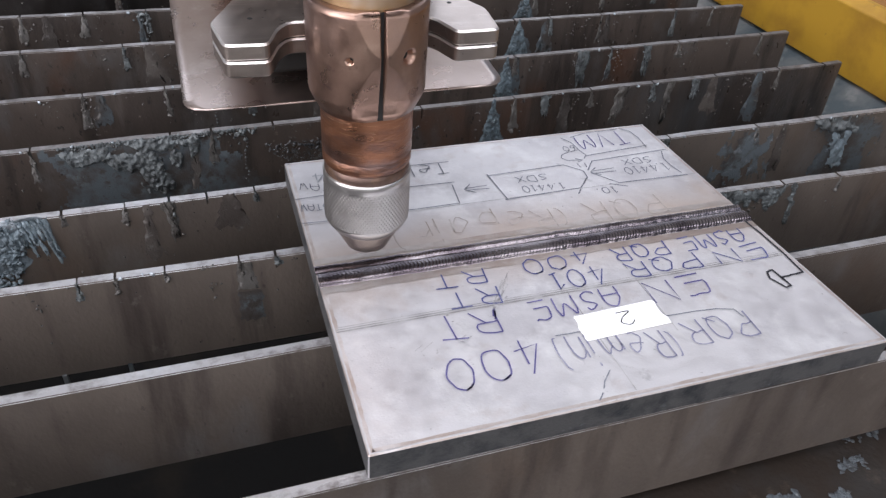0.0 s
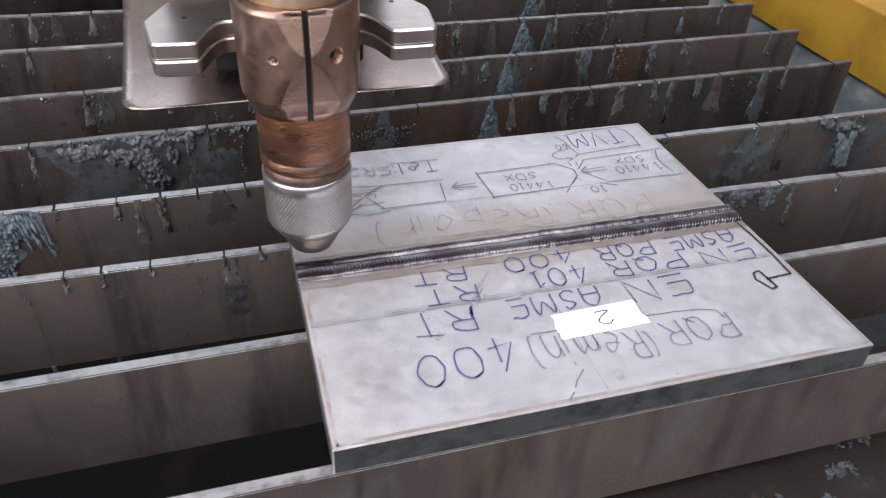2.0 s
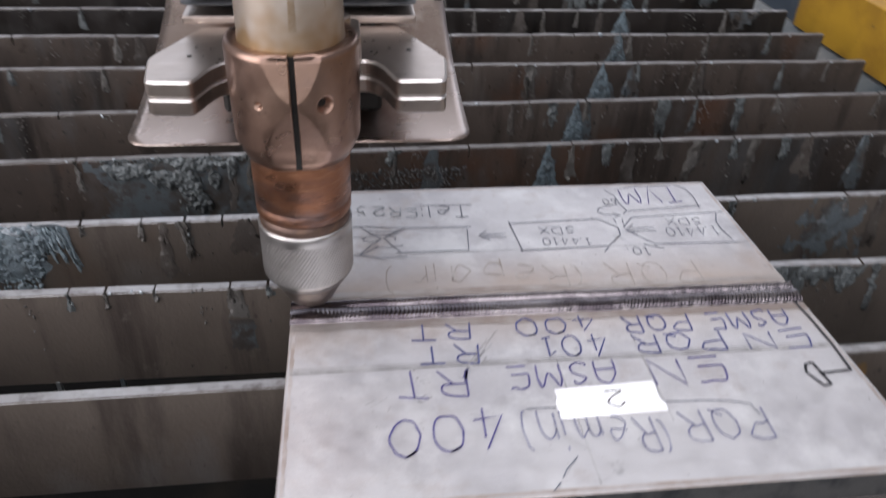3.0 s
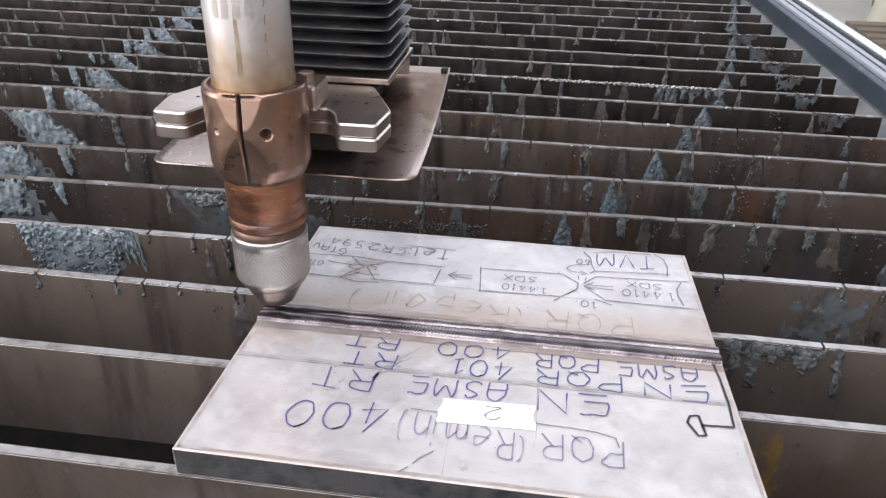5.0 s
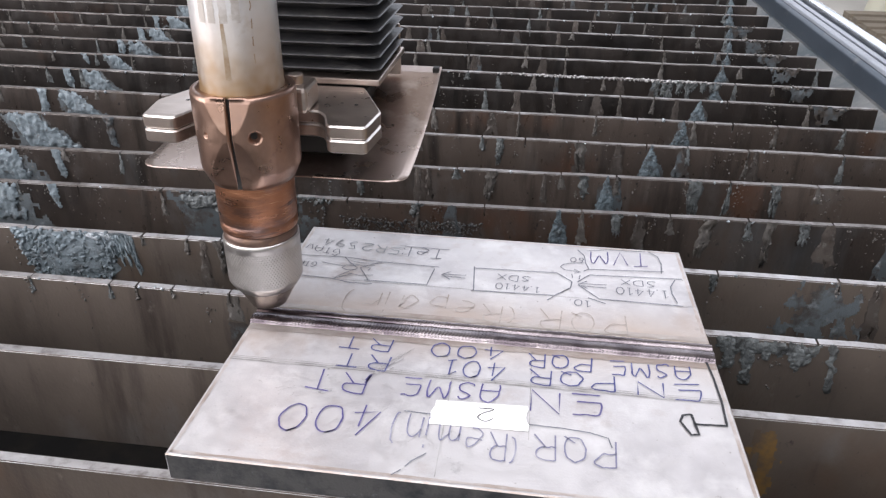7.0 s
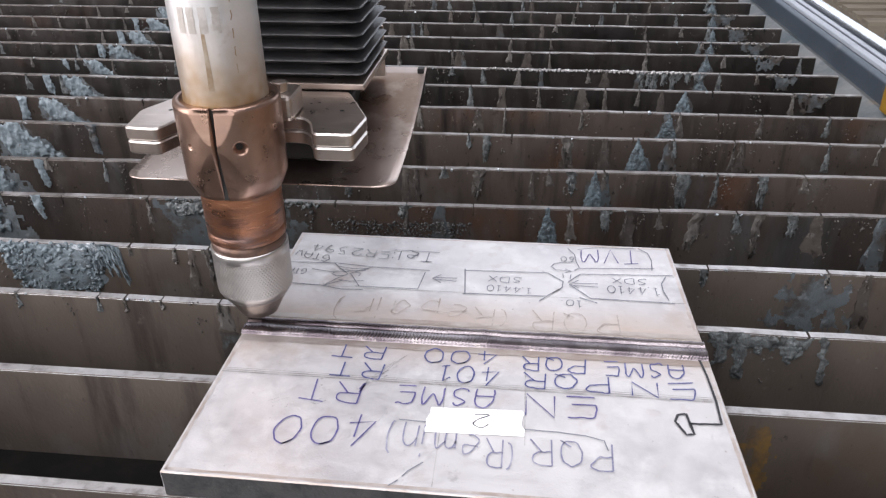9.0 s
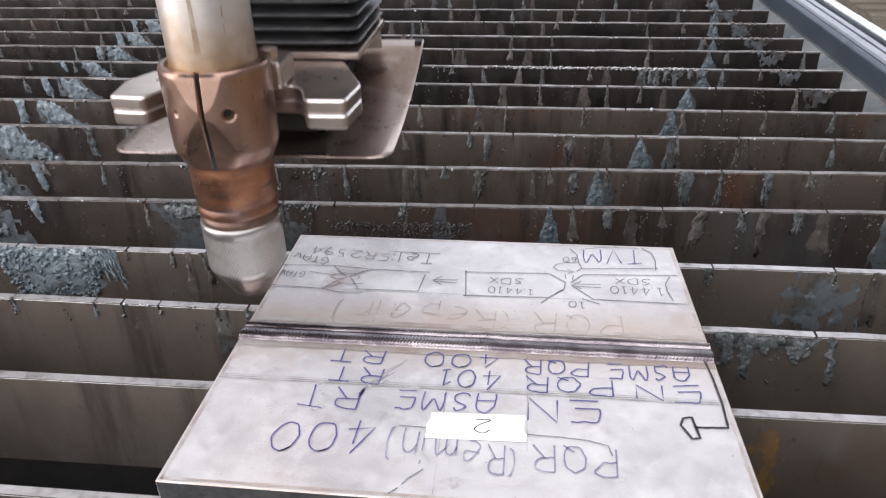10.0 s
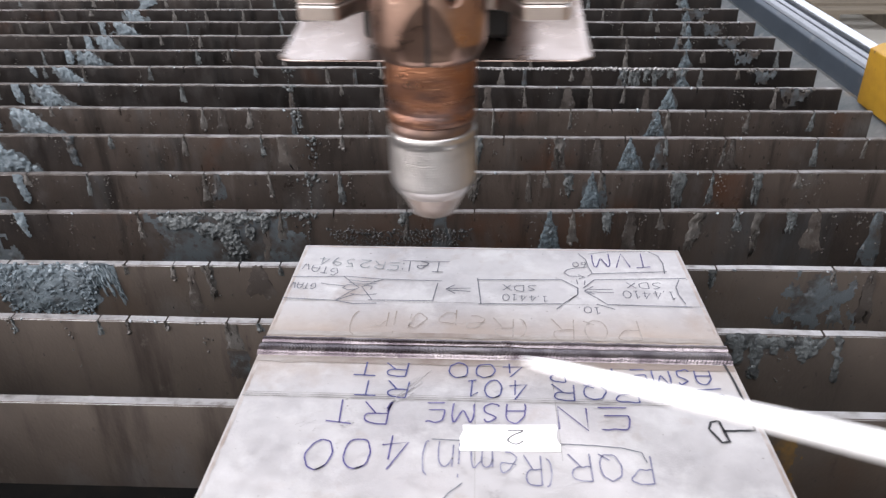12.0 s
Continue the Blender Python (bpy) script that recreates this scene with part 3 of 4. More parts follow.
    lumps(bm, [(rnd.uniform(-0.5, 0.5) * w * f, -h * f, rnd.uniform(0.0008, 0.0026)) for f in [rnd.random() ** 0.7 for _ in range(140)]], rnd)
    lumps(bm, [(lean * 0.2, 0.0005, 0.003)], rnd)
    on_slat(k, x, bm, "slag_drip", M_CONE)


def smear(k, x, h, w, seed, material):
    rnd = random.Random(seed)
    a, b = rnd.uniform(0.2, 0.6), rnd.uniform(-0.5, 0.5)
    bm = sheet_patch(lambda f: (-w * (0.5 - 0.28 * f * a) + b * w * f, w * (0.5 - 0.30 * f) + b * w * f), h, rnd, 0.0022, hang=0.5)
    lumps(bm, [(rnd.uniform(-0.5, 0.5) * w + b * w * f, -h * f, rnd.uniform(0.0012, 0.0035)) for f in [rnd.random() ** 1.5 for _ in range(18)]], rnd)
    on_slat(k, x, bm, "slag_smear", material)


def crust(k, x, h, w, seed, material, count=260, size=(0.002, 0.007), band=0.0):
    rnd = random.Random(seed)
    bm = bmesh.new() if band or k != 3 else sheet_patch(lambda f: (-w * 0.5 * (1 - 0.35 * f), w * 0.5 * (1 - 0.2 * f)), h * 0.75, rnd, 0.003, hang=0.35, ragged=0.10)
    spots = []
    for _ in range(count):
        f = rnd.random()
        g = rnd.uniform(-0.5, 0.5)
        reach = max(0.08, 0.45 + 0.9 * noise.noise((g * 6 + seed, 1.7, 0)))
        f = f ** 1.5
        if band or k == 3:
            f, reach = rnd.random(), 0.9
        spots.append((g * w * (1 - 0.3 * f), -band - h * f * reach, rnd.uniform(*size) * (1.1 - 0.5 * f)))
    lumps(bm, spots, rnd)
    on_slat(k, x, bm, "slag_crust", material, "pebbled blue-grey slag crust")


# the row of cone-shaped drips, one behind the other
for i, (x, h, w) in enumerate(((0.238, 0.050, 0.028), (0.293, 0.050, 0.028), (0.352, 0.048, 0.032), (0.404, 0.040, 0.030), (0.441, 0.038, 0.030), (0.476, 0.035, 0.026), (0.504, 0.032, 0.022), (0.526, 0.028, 0.018), (0.549, 0.028, 0.018), (0.568, 0.026, 0.020))):
    cone_drip(4 + i, x, h, w, 10 + i)
for k in range(14, 26):
    cone_drip(k, 0.568 + 0.018 * (k - 13), 0.026, 0.024, 30 + k)
# the second row: wide frozen sheets running down to one side, with a drip beside each
for i, (k, top, foot, z0, z1) in enumerate(((4, (-0.420, -0.380), (-0.420, -0.378), -0.004, -0.046), (5, (-0.480, -0.446), (-0.490, -0.428), 0.0, -0.046), (6, (-0.552, -0.500), (-0.518, -0.436), 0.0, -0.054), (7, (-0.534, -0.508), (-0.522, -0.462), 0.0, -0.040),
                                           (8, (-0.557, -0.530), (-0.548, -0.490), 0.0, -0.038), (9, (-0.567, -0.545), (-0.557, -0.510), 0.0, -0.030), (10, (-0.575, -0.548), (-0.566, -0.520), 0.0, -0.032), (11, (-0.585, -0.556), (-0.576, -0.530), 0.0, -0.030),
                                           (12, (-0.600, -0.566), (-0.590, -0.540), 0.0, -0.030), (13, (-0.620, -0.586), (-0.610, -0.566), 0.0, -0.030))):
    ragged_sheet(k, top, foot, z0, z1, 0.0046, 60 + i, M_SLAG, "slag_sheet", "frozen blue-grey slag sheet with broken edges", 0.008, 0.0012, 105)
    ragged_sheet(k, (top[0] - 0.004, top[1] + 0.012), (foot[0], foot[1] + 0.045), z0 - 0.006, max(z1 - 0.034, -0.083), 0.0005, 160 + i, M_FILM, "slag_film", "", 0.014, 0.0020)
for i, (k, x, w, h) in enumerate(((5, -0.391, 0.014, 0.038), (6, -0.390, 0.018, 0.046), (7, -0.560, 0.017, 0.038), (8, -0.583, 0.018, 0.032), (9, -0.605, 0.013, 0.018), (10, -0.590, 0.016, 0.026), (11, -0.600, 0.016, 0.030), (12, -0.619, 0.016, 0.028), (4, -0.335, 0.012, 0.030))):
    ragged_sheet(k, (x - 0.5 * w, x + 0.5 * w), (x - 0.35 * w, x + 0.45 * w), 0.001, -h, 0.0042, 260 + i, M_SLAG if k != 6 else M_GLAZE, "slag_drip", "", 0.004, 0.0011)
for k in range(14, 24):
    smear(k, -0.60 - 0.02 * (k - 13) + 0.02 * math.sin(k), 0.03, 0.045, 80 + k, M_SLAG)
# grey runs
for i, (k, x, h, w) in enumerate(((5, 0.158, 0.034, 0.014), (6, 0.159, 0.034, 0.010), (5, 0.265, 0.028, 0.012), (6, 0.261, 0.036, 0.014), (4, 0.085, 0.016, 0.010), (4, 0.298, 0.023, 0.012), (4, 0.457, 0.048, 0.010), (4, 0.490, 0.022, 0.012),
                                  (5, 0.483, 0.036, 0.012), (4, 0.396, 0.040, 0.016), (5, 0.393, 0.044, 0.018),  (3, 0.38, 0.020, 0.006), (3, -0.095, 0.035, 0.010))):
    smear(k, x, h, w, 200 + i, M_CRUST if i % 3 else M_DRIP)
crust(3, -0.258, 0.072, 0.115, 301, M_SLAG, 900, (0.002, 0.007))
rnd = random.Random(303)
for q in range(11):
    reach, w = rnd.uniform(0.014, 0.046), rnd.uniform(0.0030, 0.0055)
    bm = sheet_patch(lambda f: (-w * (0.5 - 0.25 * f) + 0.18 * reach * f, w * (0.5 - 0.25 * f) + 0.18 * reach * f), reach, rnd, 0.0026, 5, 12, 0.15, 0.35)
    on_slat(3, -0.222 + 0.0034 * q, bm, "slag_drip", M_SLAG)
bm = sheet_patch(lambda f: (-0.034 * (1 - 0.6 * f), 0.036 * (1 - 0.5 * f)), 0.010, rnd, 0.0030, 20, 6, 0.5, 0.2)
on_slat(3, -0.222, bm, "slag_lip", M_SPARK, "pale slag lip over the edge", 0.0015)
rnd = random.Random(333)
on_slat(2, -0.043, sheet_patch(lambda f: (-0.005 - 0.003 * f, 0.004 + 0.005 * f), 0.026, rnd, 0.0010, 12, 12, 0.05, 0.04), "slag_drip", M_DRIP, "smooth grey slag tongue", -0.002)
on_slat(2, -0.042, sheet_patch(lambda f: (-0.009, 0.0095), 0.030, rnd, 0.0004, 12, 12, 0.10, 0.10), "slag_film", M_GLAZE, "", -0.030)
ragged_sheet(2, (0.362, 0.452), (0.372, 0.445), 0.0, -0.014, 0.0034, 302, M_CRUST, "slag_crust", "grey slag lip hanging from the edge", 0.006)
for i, (x, w, h) in enumerate(((0.378, 0.016, 0.034), (0.394, 0.014, 0.044), (0.432, 0.024, 0.030), (0.460, 0.010, 0.046), (0.409, 0.008, 0.020))):
    ragged_sheet(2, (x - 0.5 * w, x + 0.5 * w), (x - 0.2 * w, x + 0.25 * w), -0.002, -h, 0.0036, 312 + i, M_CRUST, "slag_drip", "", 0.0055, 0.0010, 300)
crust(4, -0.105, 0.024, 0.165, 304, M_CRUST, 420, (0.001, 0.0038))
for j, (top, foot, z0, z1, deep) in enumerate((((-0.194, -0.140), (-0.172, -0.140), -0.004, -0.020, 0.006), ((-0.150, -0.095), (-0.140, -0.100), -0.012, -0.030, 0.007), ((-0.128, -0.060), (-0.112, -0.075), -0.003, -0.014, 0.007),
                                               ((-0.122, -0.098), (-0.114, -0.088), -0.026, -0.060, 0.008), ((-0.095, -0.082), (-0.094, -0.083), -0.012, -0.034, 0.007), ((-0.072, -0.062), (-0.070, -0.064), -0.008, -0.024, 0.005))):
    ragged_sheet(4, top, foot, z0, z1, deep, 1300 + j, M_CRUST, "slag_crust", "lumpy blue-grey slag crust", 0.006, 0.0010, 260)
ragged_sheet(4, (-0.200, -0.050), (-0.180, 0.010), -0.004, -0.075, 0.0004, 1310, M_GLAZE, "slag_film", "", 0.016, 0.0020)
crust(4, 0.078, 0.030, 0.165, 305, M_PSIDE, 600, (0.0012, 0.0034), 0.020)
crust(4, 0.078, 0.026, 0.165, 307, M_CRUST, 160, (0.0008, 0.0022), 0.021)
ragged_sheet(3, (0.462, 0.502), (0.440, 0.516), -0.004, -0.062, 0.0006, 341, M_FILM, "slag_film", "thin patchy blue-grey slag film", 0.022)
ragged_sheet(3, (0.555, 0.612), (0.598, 0.628), 0.0, -0.022, 0.0060, 343, M_CRUST, "slag_crust", "", 0.010)
ragged_sheet(3, (0.592, 0.622), (0.604, 0.628), -0.018, -0.066, 0.0045, 344, M_SLAG, "slag_drip", "", 0.010)
ragged_sheet(3, (0.565, 0.655), (0.590, 0.660), 0.0, -0.080, 0.0005, 345, M_GLAZE, "slag_film", "", 0.018, 0.0020)
# clusters of blobs hanging near the ends of the farther slats
for k, x in ((8, 0.622), (9, 0.604), (10, 0.603), (11, 0.601), (12, 0.596), (13, 0.590)):
    rnd = random.Random(860 + k)
    ragged_sheet(k, (x - 0.026, x + 0.024), (x - 0.012, x + 0.010), 0.0, -0.022, 0.0016, 870 + k, M_GLAZE, "slag_crust", "", 0.012)
    bm = bmesh.new()
    lumps(bm, [(rnd.uniform(-0.03, 0.026), rnd.uniform(-0.003, 0.002), rnd.uniform(0.003, 0.007)) for _ in range(9)], rnd, 1.0)
    on_slat(k, x, bm, "slag_blob", M_DRIP)
M_RUST = mat("yellow_rust", (0.24, 0.145, 0.05), 0.5, 0.1, [((0.125, 0.095, 0.07), 40, 0.42, 0.6)], 0.3, 400)
for i, (x, w) in enumerate(((0.372, 0.012), (0.388, 0.016))):
    ragged_sheet(1, (x - 0.3 * w, x + 0.3 * w), (x - 0.8 * w, x + 0.7 * w), -0.014, -0.072, 0.0003, 901 + i, M_RUST, "rust_stain", "yellow-brown rust stain", 0.014, 0.0014)
# runs of slag below the notches
for k in range(2, 24):
    rnd = random.Random(700 + k)
    for x in CUTS[k]:
        if x < (-0.5 if k < 6 else -1.0) or x > 0.66 or rnd.random() < 0.25:
            continue
        h, w = rnd.uniform(0.012, 0.042), rnd.uniform(0.006, 0.013)
        if k < 4:
            h, w = 0.38 * h, 0.5 * w
        b = rnd.uniform(-0.3, 0.3)
        bm = sheet_patch(lambda f: (-w * (0.10 + 0.42 * f) + b * w * f, w * (0.10 + 0.42 * f) + b * w * f), h, rnd, 0.0012, 8, 10, 0.10, 0.08)
        lumps(bm, [(rnd.uniform(-0.4, 0.4) * w + b * w * f, -h * f, rnd.uniform(0.0012, 0.0034)) for f in [rnd.random() for _ in range(rnd.randint(0, 4))]], rnd)
        if rnd.random() < 0.4:
            lumps(bm, [(rnd.uniform(-0.3, 0.3) * w, -h - 0.001, rnd.uniform(0.003, 0.006))], rnd)
        on_slat(k, x, bm, "slag_run", rnd.choice((M_CRUST, M_DRIP, M_DRIP)))
# thin dusty films left by old cuts, wider towards their lower ends
for k in range(3, 16):
    rnd = random.Random(1500 + k)
    for _ in range(5):
        x, h, w = rnd.uniform(-0.25, 0.58), rnd.uniform(0.030, 0.070), rnd.uniform(0.010, 0.030)
        bm = sheet_patch(lambda f: (-w * (0.15 + 0.35 * f), w * (0.15 + 0.38 * f)), h, rnd, 0.0003, 10, 12, 0.25, 0.22)
        on_slat(k, x, bm, "slag_film", rnd.choice((M_DUST, M_DUST, M_GLAZE)))
# a bright ridge of slag along one slat's edge, and a row of blobs from slat to slat
rnd = random.Random(41)
bm = bmesh.new()
lumps(bm, [(rnd.uniform(-0.17, 0.17), rnd.uniform(-0.002, 0.0015), rnd.uniform(0.0018, 0.0040)) for _ in range(240)], rnd, 1.3)
on_slat(9, 0.30, bm, "slag_ridge", M_EDGE, "bright slag ridge")
for i in range(9):
    smear(9, 0.385 + 0.012 * i, rnd.uniform(0.012, 0.034), 0.010, 420 + i, M_CRUST)
for k, x in ((4, -0.02), (5, -0.04), (6, -0.062), (7, -0.105), (8, -0.135), (9, -0.165)):
    bm = bmesh.new()
    lumps(bm, [(rnd.gauss(0, 0.006), -abs(rnd.gauss(0, 0.012)), rnd.uniform(0.0025, 0.006)) for _ in range(16)], rnd)
    lumps(bm, [(rnd.gauss(0, 0.0015), -0.004 * q, rnd.uniform(0.0015, 0.003)) for q in range(16)], rnd)
    on_slat(k, x, bm, "slag_blob", M_CRUST)
# scattered beads and short runs on all slats
for k in range(2, 26):
    rnd = random.Random(500 + k)
    bm = bmesh.new()
    x0 = -1.0 if k > 5 else -0.55
    for _ in range(85 if k < 9 else 36):
        cx = rnd.uniform(x0, 0.66)
        if rnd.random() < 0.35:
            lumps(bm, [(cx + rnd.gauss(0, 0.003), -abs(rnd.gauss(0, 0.022)), rnd.uniform(0.0008, 0.0028)) for q in range(rnd.randint(3, 14))], rnd)
        else:
            lumps(bm, [(cx, -rnd.random() ** 2 * 0.08, rnd.uniform(0.0008, 0.0024))], rnd)
    tagged(on_slat(k, 0.0, bm, "slag_spatter", M_DRIP), kind="stuff")
    bm = bmesh.new()
    lumps(bm, [(rnd.uniform(x0, 0.66), rnd.uniform(-0.002, 0.001), rnd.uniform(0.002, 0.0048)) for _ in range(9)], rnd)
    tagged(on_slat(k, 0.0, bm, "bright_spatter", M_SPARK), kind="stuff")

# ---- the welded plate ----
PLATE_L, PLATE_W, Z = 0.350, 0.310, 0.82
WELD0, WELD1 = 0.1435, 0.1680


def left_x(y):
    """The plate's left edge, which is a little out of square."""
    return 0.0025 * y / PLATE_W


def right_x(y):
    """The plate's right edge, which runs in towards the far side."""
    return 0.3585 - 0.0130 * y / PLATE_W


plate = tagged(new("test_plate"), "butt-welded stainless test plate with marker handwriting lying on slats", "steel plate")
for y0, y1 in ((0.0, 0.158), (0.158, PLATE_W)):
    bm = box(0, PLATE_L, y0, y1, TOP + 0.0005, Z)
    for v in bm.verts:
        v.co.x = right_x(v.co.y) if v.co.x > 0.1 else left_x(v.co.y)
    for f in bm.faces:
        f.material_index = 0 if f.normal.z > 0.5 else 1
    bm2 = bevelled(bm, 0.0008, segments=1)
    bm2.normal_update()
    for f in bm2.faces:
        if 0.15 < abs(f.normal.z) < 0.97:
            f.material_index = 2
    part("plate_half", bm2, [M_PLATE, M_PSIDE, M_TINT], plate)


def strip(x0, y0, x1, y1, width, lift=0.00025, wobble=0.0, steps=40, seed=0):
    """A flat band on the plate from one point to another."""
    bm = bmesh.new()
    d = Vector((x1 - x0, y1 - y0, 0))
    side = Vector((-d.y, d.x, 0)).normalized() * width / 2
    last = None
    for i in range(steps + 1):
        f = i / steps
        c = Vector((x0, y0, Z + lift)) + d * f
        s = side * (1 + wobble * noise.noise((f * 20 + seed, seed, 0)))
        now = (bm.verts.new(c + s), bm.verts.new(c - s * (1 + wobble * noise.noise((f * 24, seed, 4)))))
        if last:
            bm.faces.new((last[0], now[0], now[1], last[1]))
        last = now
    return bm


for i, (x0, y0, x1, y1) in enumerate(((0.003, 0.003, 0.355, 0.003), (0.005, 0.307, 0.343, 0.307), (0.003, 0.002, left_x(0.14) + 0.003, 0.140), (left_x(0.174) + 0.003, 0.174, left_x(0.308) + 0.003, 0.308), (right_x(0.002) - 0.003, 0.002, right_x(0.14) - 0.003, 0.140), (right_x(0.174) - 0.003, 0.174, right_x(0.308) - 0.003, 0.308))):
    part("heat_rim", strip(x0, y0, x1, y1, 0.0022, 0.0002, 0.6, 60, i), M_TINT, plate)
part("weld_heat_band", strip(0.002, 0.140, 0.3515, 0.140, 0.007, 0.0003, 0.25, 80, 9), M_HAZ, plate)
part("weld_heat_band", strip(0.002, 0.1725, 0.3505, 0.1725, 0.006, 0.0003, 0.25, 80, 11), M_HAZ, plate)
for i, (y, w) in enumerate(((0.0985, 0.0012), (0.1005, 0.0008), (0.218, 0.0005), (0.1025, 0.0004))):
    part("scribed_line", strip(0.003, y, right_x(y) - 0.002, y + 0.0005, w, 0.00035, 0.5, 60, 20 + i), M_SCRIBE, plate)
for i, (x, y0, y1) in enumerate(((0.222, 0.045, 0.14), (0.168, 0.005, 0.10))):
    part("scribed_line", strip(x, y0, x - 0.002, y1, 0.0005, 0.0003, 0.5, 40, 30 + i), M_SCRIBE, plate)

# weld bead: a wide near pass and a narrow far pass with chevron ripples
bm = bmesh.new()
NX, NY = 1200, 34
grid = []
for i in range(NX + 1):
    x = 0.001 + 0.3508 * i / NX
    row = []
    wob = 0.0007 * noise.noise((x * 60, 0, 0)) + 0.0005 * noise.noise((x * 200, 3, 0))
    for j in range(NY + 1):
        g = j / NY
        y = WELD0 + (WELD1 - WELD0) * g
        seam = 0.62 + 0.03 * noise.noise((x * 25, 5, 0))
        far_pass = g > seam
        q = (g - seam) / (1 - seam) if far_pass else g / seam
        hump = max(0.0, 1 - (2 * q - 1) ** 2) ** 0.62
        rip = math.sin((x / 0.0026 + abs(2 * q - 1) ** 1.6 * 1.5 + 0.7 * noise.noise((x * 55, 3 * far_pass, 0))) * 2 * math.pi) * (0.65 + 0.6 * noise.noise((x * 40, q * 3, 7)))
        fade = min(1, 9 * g, 9 * (1 - g))
        row.append(bm.verts.new((x, y + wob, Z - 0.0004 + fade * (0.0006 + (0.0020 if far_pass else 0.0026) * hump + (0.00013 if far_pass else 0.00027) * rip * hump))))
    grid.append(row)
for i in range(NX):
    for j in range(NY):
        bm.faces.new((grid[i][j], grid[i + 1][j], grid[i + 1][j + 1], grid[i][j + 1]))
part("weld_bead", bm, M_WELD, plate, "dark shiny rippled weld bead", smooth=True)

# handwriting: each letter as strokes on a grid 6 wide and 8 high, two digits a point, a blank between strokes; ~ marks a rounded stroke
GLYPHS = {
    "A": "~0005386660 0363", "S": "~57482716445351301001", "M": "~00061833586660", "E": "0060 ~6848180603 0353", "N": "00086068", "P": "0008 ~084867553404",
    "Q": "~3817041130516457381 3260", "R": "0008 ~083857553404 3460", "T": "3038 0868", "V": "083068", "D": "0008 ~083866623000", "X": "0068 0860",
    "G": "~673816042040626434", "W": "0820344068", "0": "~38170411305164573817", "1": "063830 1050", "2": "~06284866430060", "4": "480262 4640", "5": "682834 ~34556240200",
    "6": "~482613113051533413", "9": "~66472715345466644030", "a": "~55351302204155 5550", "e": "~03535535130120405", "i": "3530 3738", "l": "3830", "m": "0005 ~03153430 ~33556360", "n": "0005 ~03255450",
    "o": "~35130220415335", "p": "0600 ~053554421102", "r": "0500 ~03254555", "(": "~583725233150", ")": "~183745433110", ".": "3031", ":": "3132 3536",
}


def strokes(text):
    out = []
    for piece in text.split(" "):
        soft = piece.startswith("~")
        digits = piece.lstrip("~")
        p = [(int(digits[i]) / 6, int(digits[i + 1]) / 8) for i in range(0, len(digits) - 1, 2)]
        if soft and len(p) > 2:
            q = [p[0]] + p + [p[-1]]
            fine = []
            for i in range(1, len(q) - 2):
                for s in range(6):
                    t = s / 6
                    fine.append(tuple(0.5 * (2 * q[i][c] + (q[i + 1][c] - q[i - 1][c]) * t + (2 * q[i - 1][c] - 5 * q[i][c] + 4 * q[i + 1][c] - q[i + 2][c]) * t * t
                                             + (3 * q[i][c] - q[i - 1][c] - 3 * q[i + 1][c] + q[i + 2][c]) * t ** 3) for c in (0, 1)))
            p = fine + [p[-1]]
        out.append(p)
    return out


def ribbon(bm, p, width, z):
    """A flat pen stroke through the points p."""
    last = None
    for i, (x, y) in enumerate(p):
        a, b = p[max(i - 1, 0)], p[min(i + 1, len(p) - 1)]
        d = Vector((b[0] - a[0], b[1] - a[1]))
        if d.length < 1e-9:
            continue
        d.normalize()
        w = width / 2 * (1 + 0.25 * noise.noise((x * 300, y * 300, 1)))
        now = (bm.verts.new((x - d.y * w, y + d.x * w, z)), bm.verts.new((x + d.y * w, y - d.x * w, z)))
        if last:
            bm.faces.new((last[0], now[0], now[1], last[1]))
        last = now


INK = [0]


def write(text, x0, base0, high0, x1, base1, high1, ink, pen=0.00112):
    """Handwriting read from the plate's far side: it runs from x0 down to x1 along its base line, and its letters' tops point to lower y."""
    INK[0] += 1
    rnd = random.Random(INK[0])
    spans = [{"(": 0.55, ")": 0.55, ".": 0.4, ":": 0.4, "i": 0.4, "l": 0.4, "1": 0.75, "M": 1.2, "m": 1.25}.get(ch, 1.0) for ch in text]
    total, at = sum(spans) - 0.30 * spans[-1], 0.0
    for i, ch in enumerate(text):
        s = rnd.uniform(0.95, 1.05)
        slant, lean = rnd.uniform(-0.05, 0.10), rnd.uniform(-0.6, 1)
        drop = rnd.uniform(-0.05, 0.05)
        bm = bmesh.new()
        for p in strokes(GLYPHS[ch]):
            q = []
            for gx, gy in p:
                f = (at + 0.70 * spans[i] * (gx + slant * gy + 0.05 * noise.noise((gx * 3 + i * 7, gy * 3, INK[0])))) / total
                high = high0 + (high1 - high0) * f
                ly = high * (gy * s + drop + 0.06 * noise.noise((gx * 3 + 40, gy * 3 + i * 5, INK[0])) + 0.08 * (gx - 0.5) * lean - (0.3 if ch == "p" else 0))
                q.append((x0 + (x1 - x0) * f, base0 + (base1 - base0) * f - ly))
            ribbon(bm, q, pen, Z + 0.0005 + 0.00001 * (INK[0] % 8))
        part("letter", bm, ink, plate)
        at += spans[i]


def drawn(lines, ink, pen=0.0009, name="pen_line"):
    INK[0] += 1
    for p in lines:
        bm = bmesh.new()
        fine = []
        for (ax, ay), (bx, by) in zip(p, p[1:]):
            n = max(2, int(math.hypot(bx - ax, by - ay) / 0.003))
            fine += [(ax + (bx - ax) * i / n, ay + (by - ay) * i / n + 0.0004 * noise.noise((ax + i, INK[0], 0))) for i in range(n)]
        ribbon(bm, fine + [p[-1]], pen, Z + 0.0005 + 0.00001 * (INK[0] % 8))
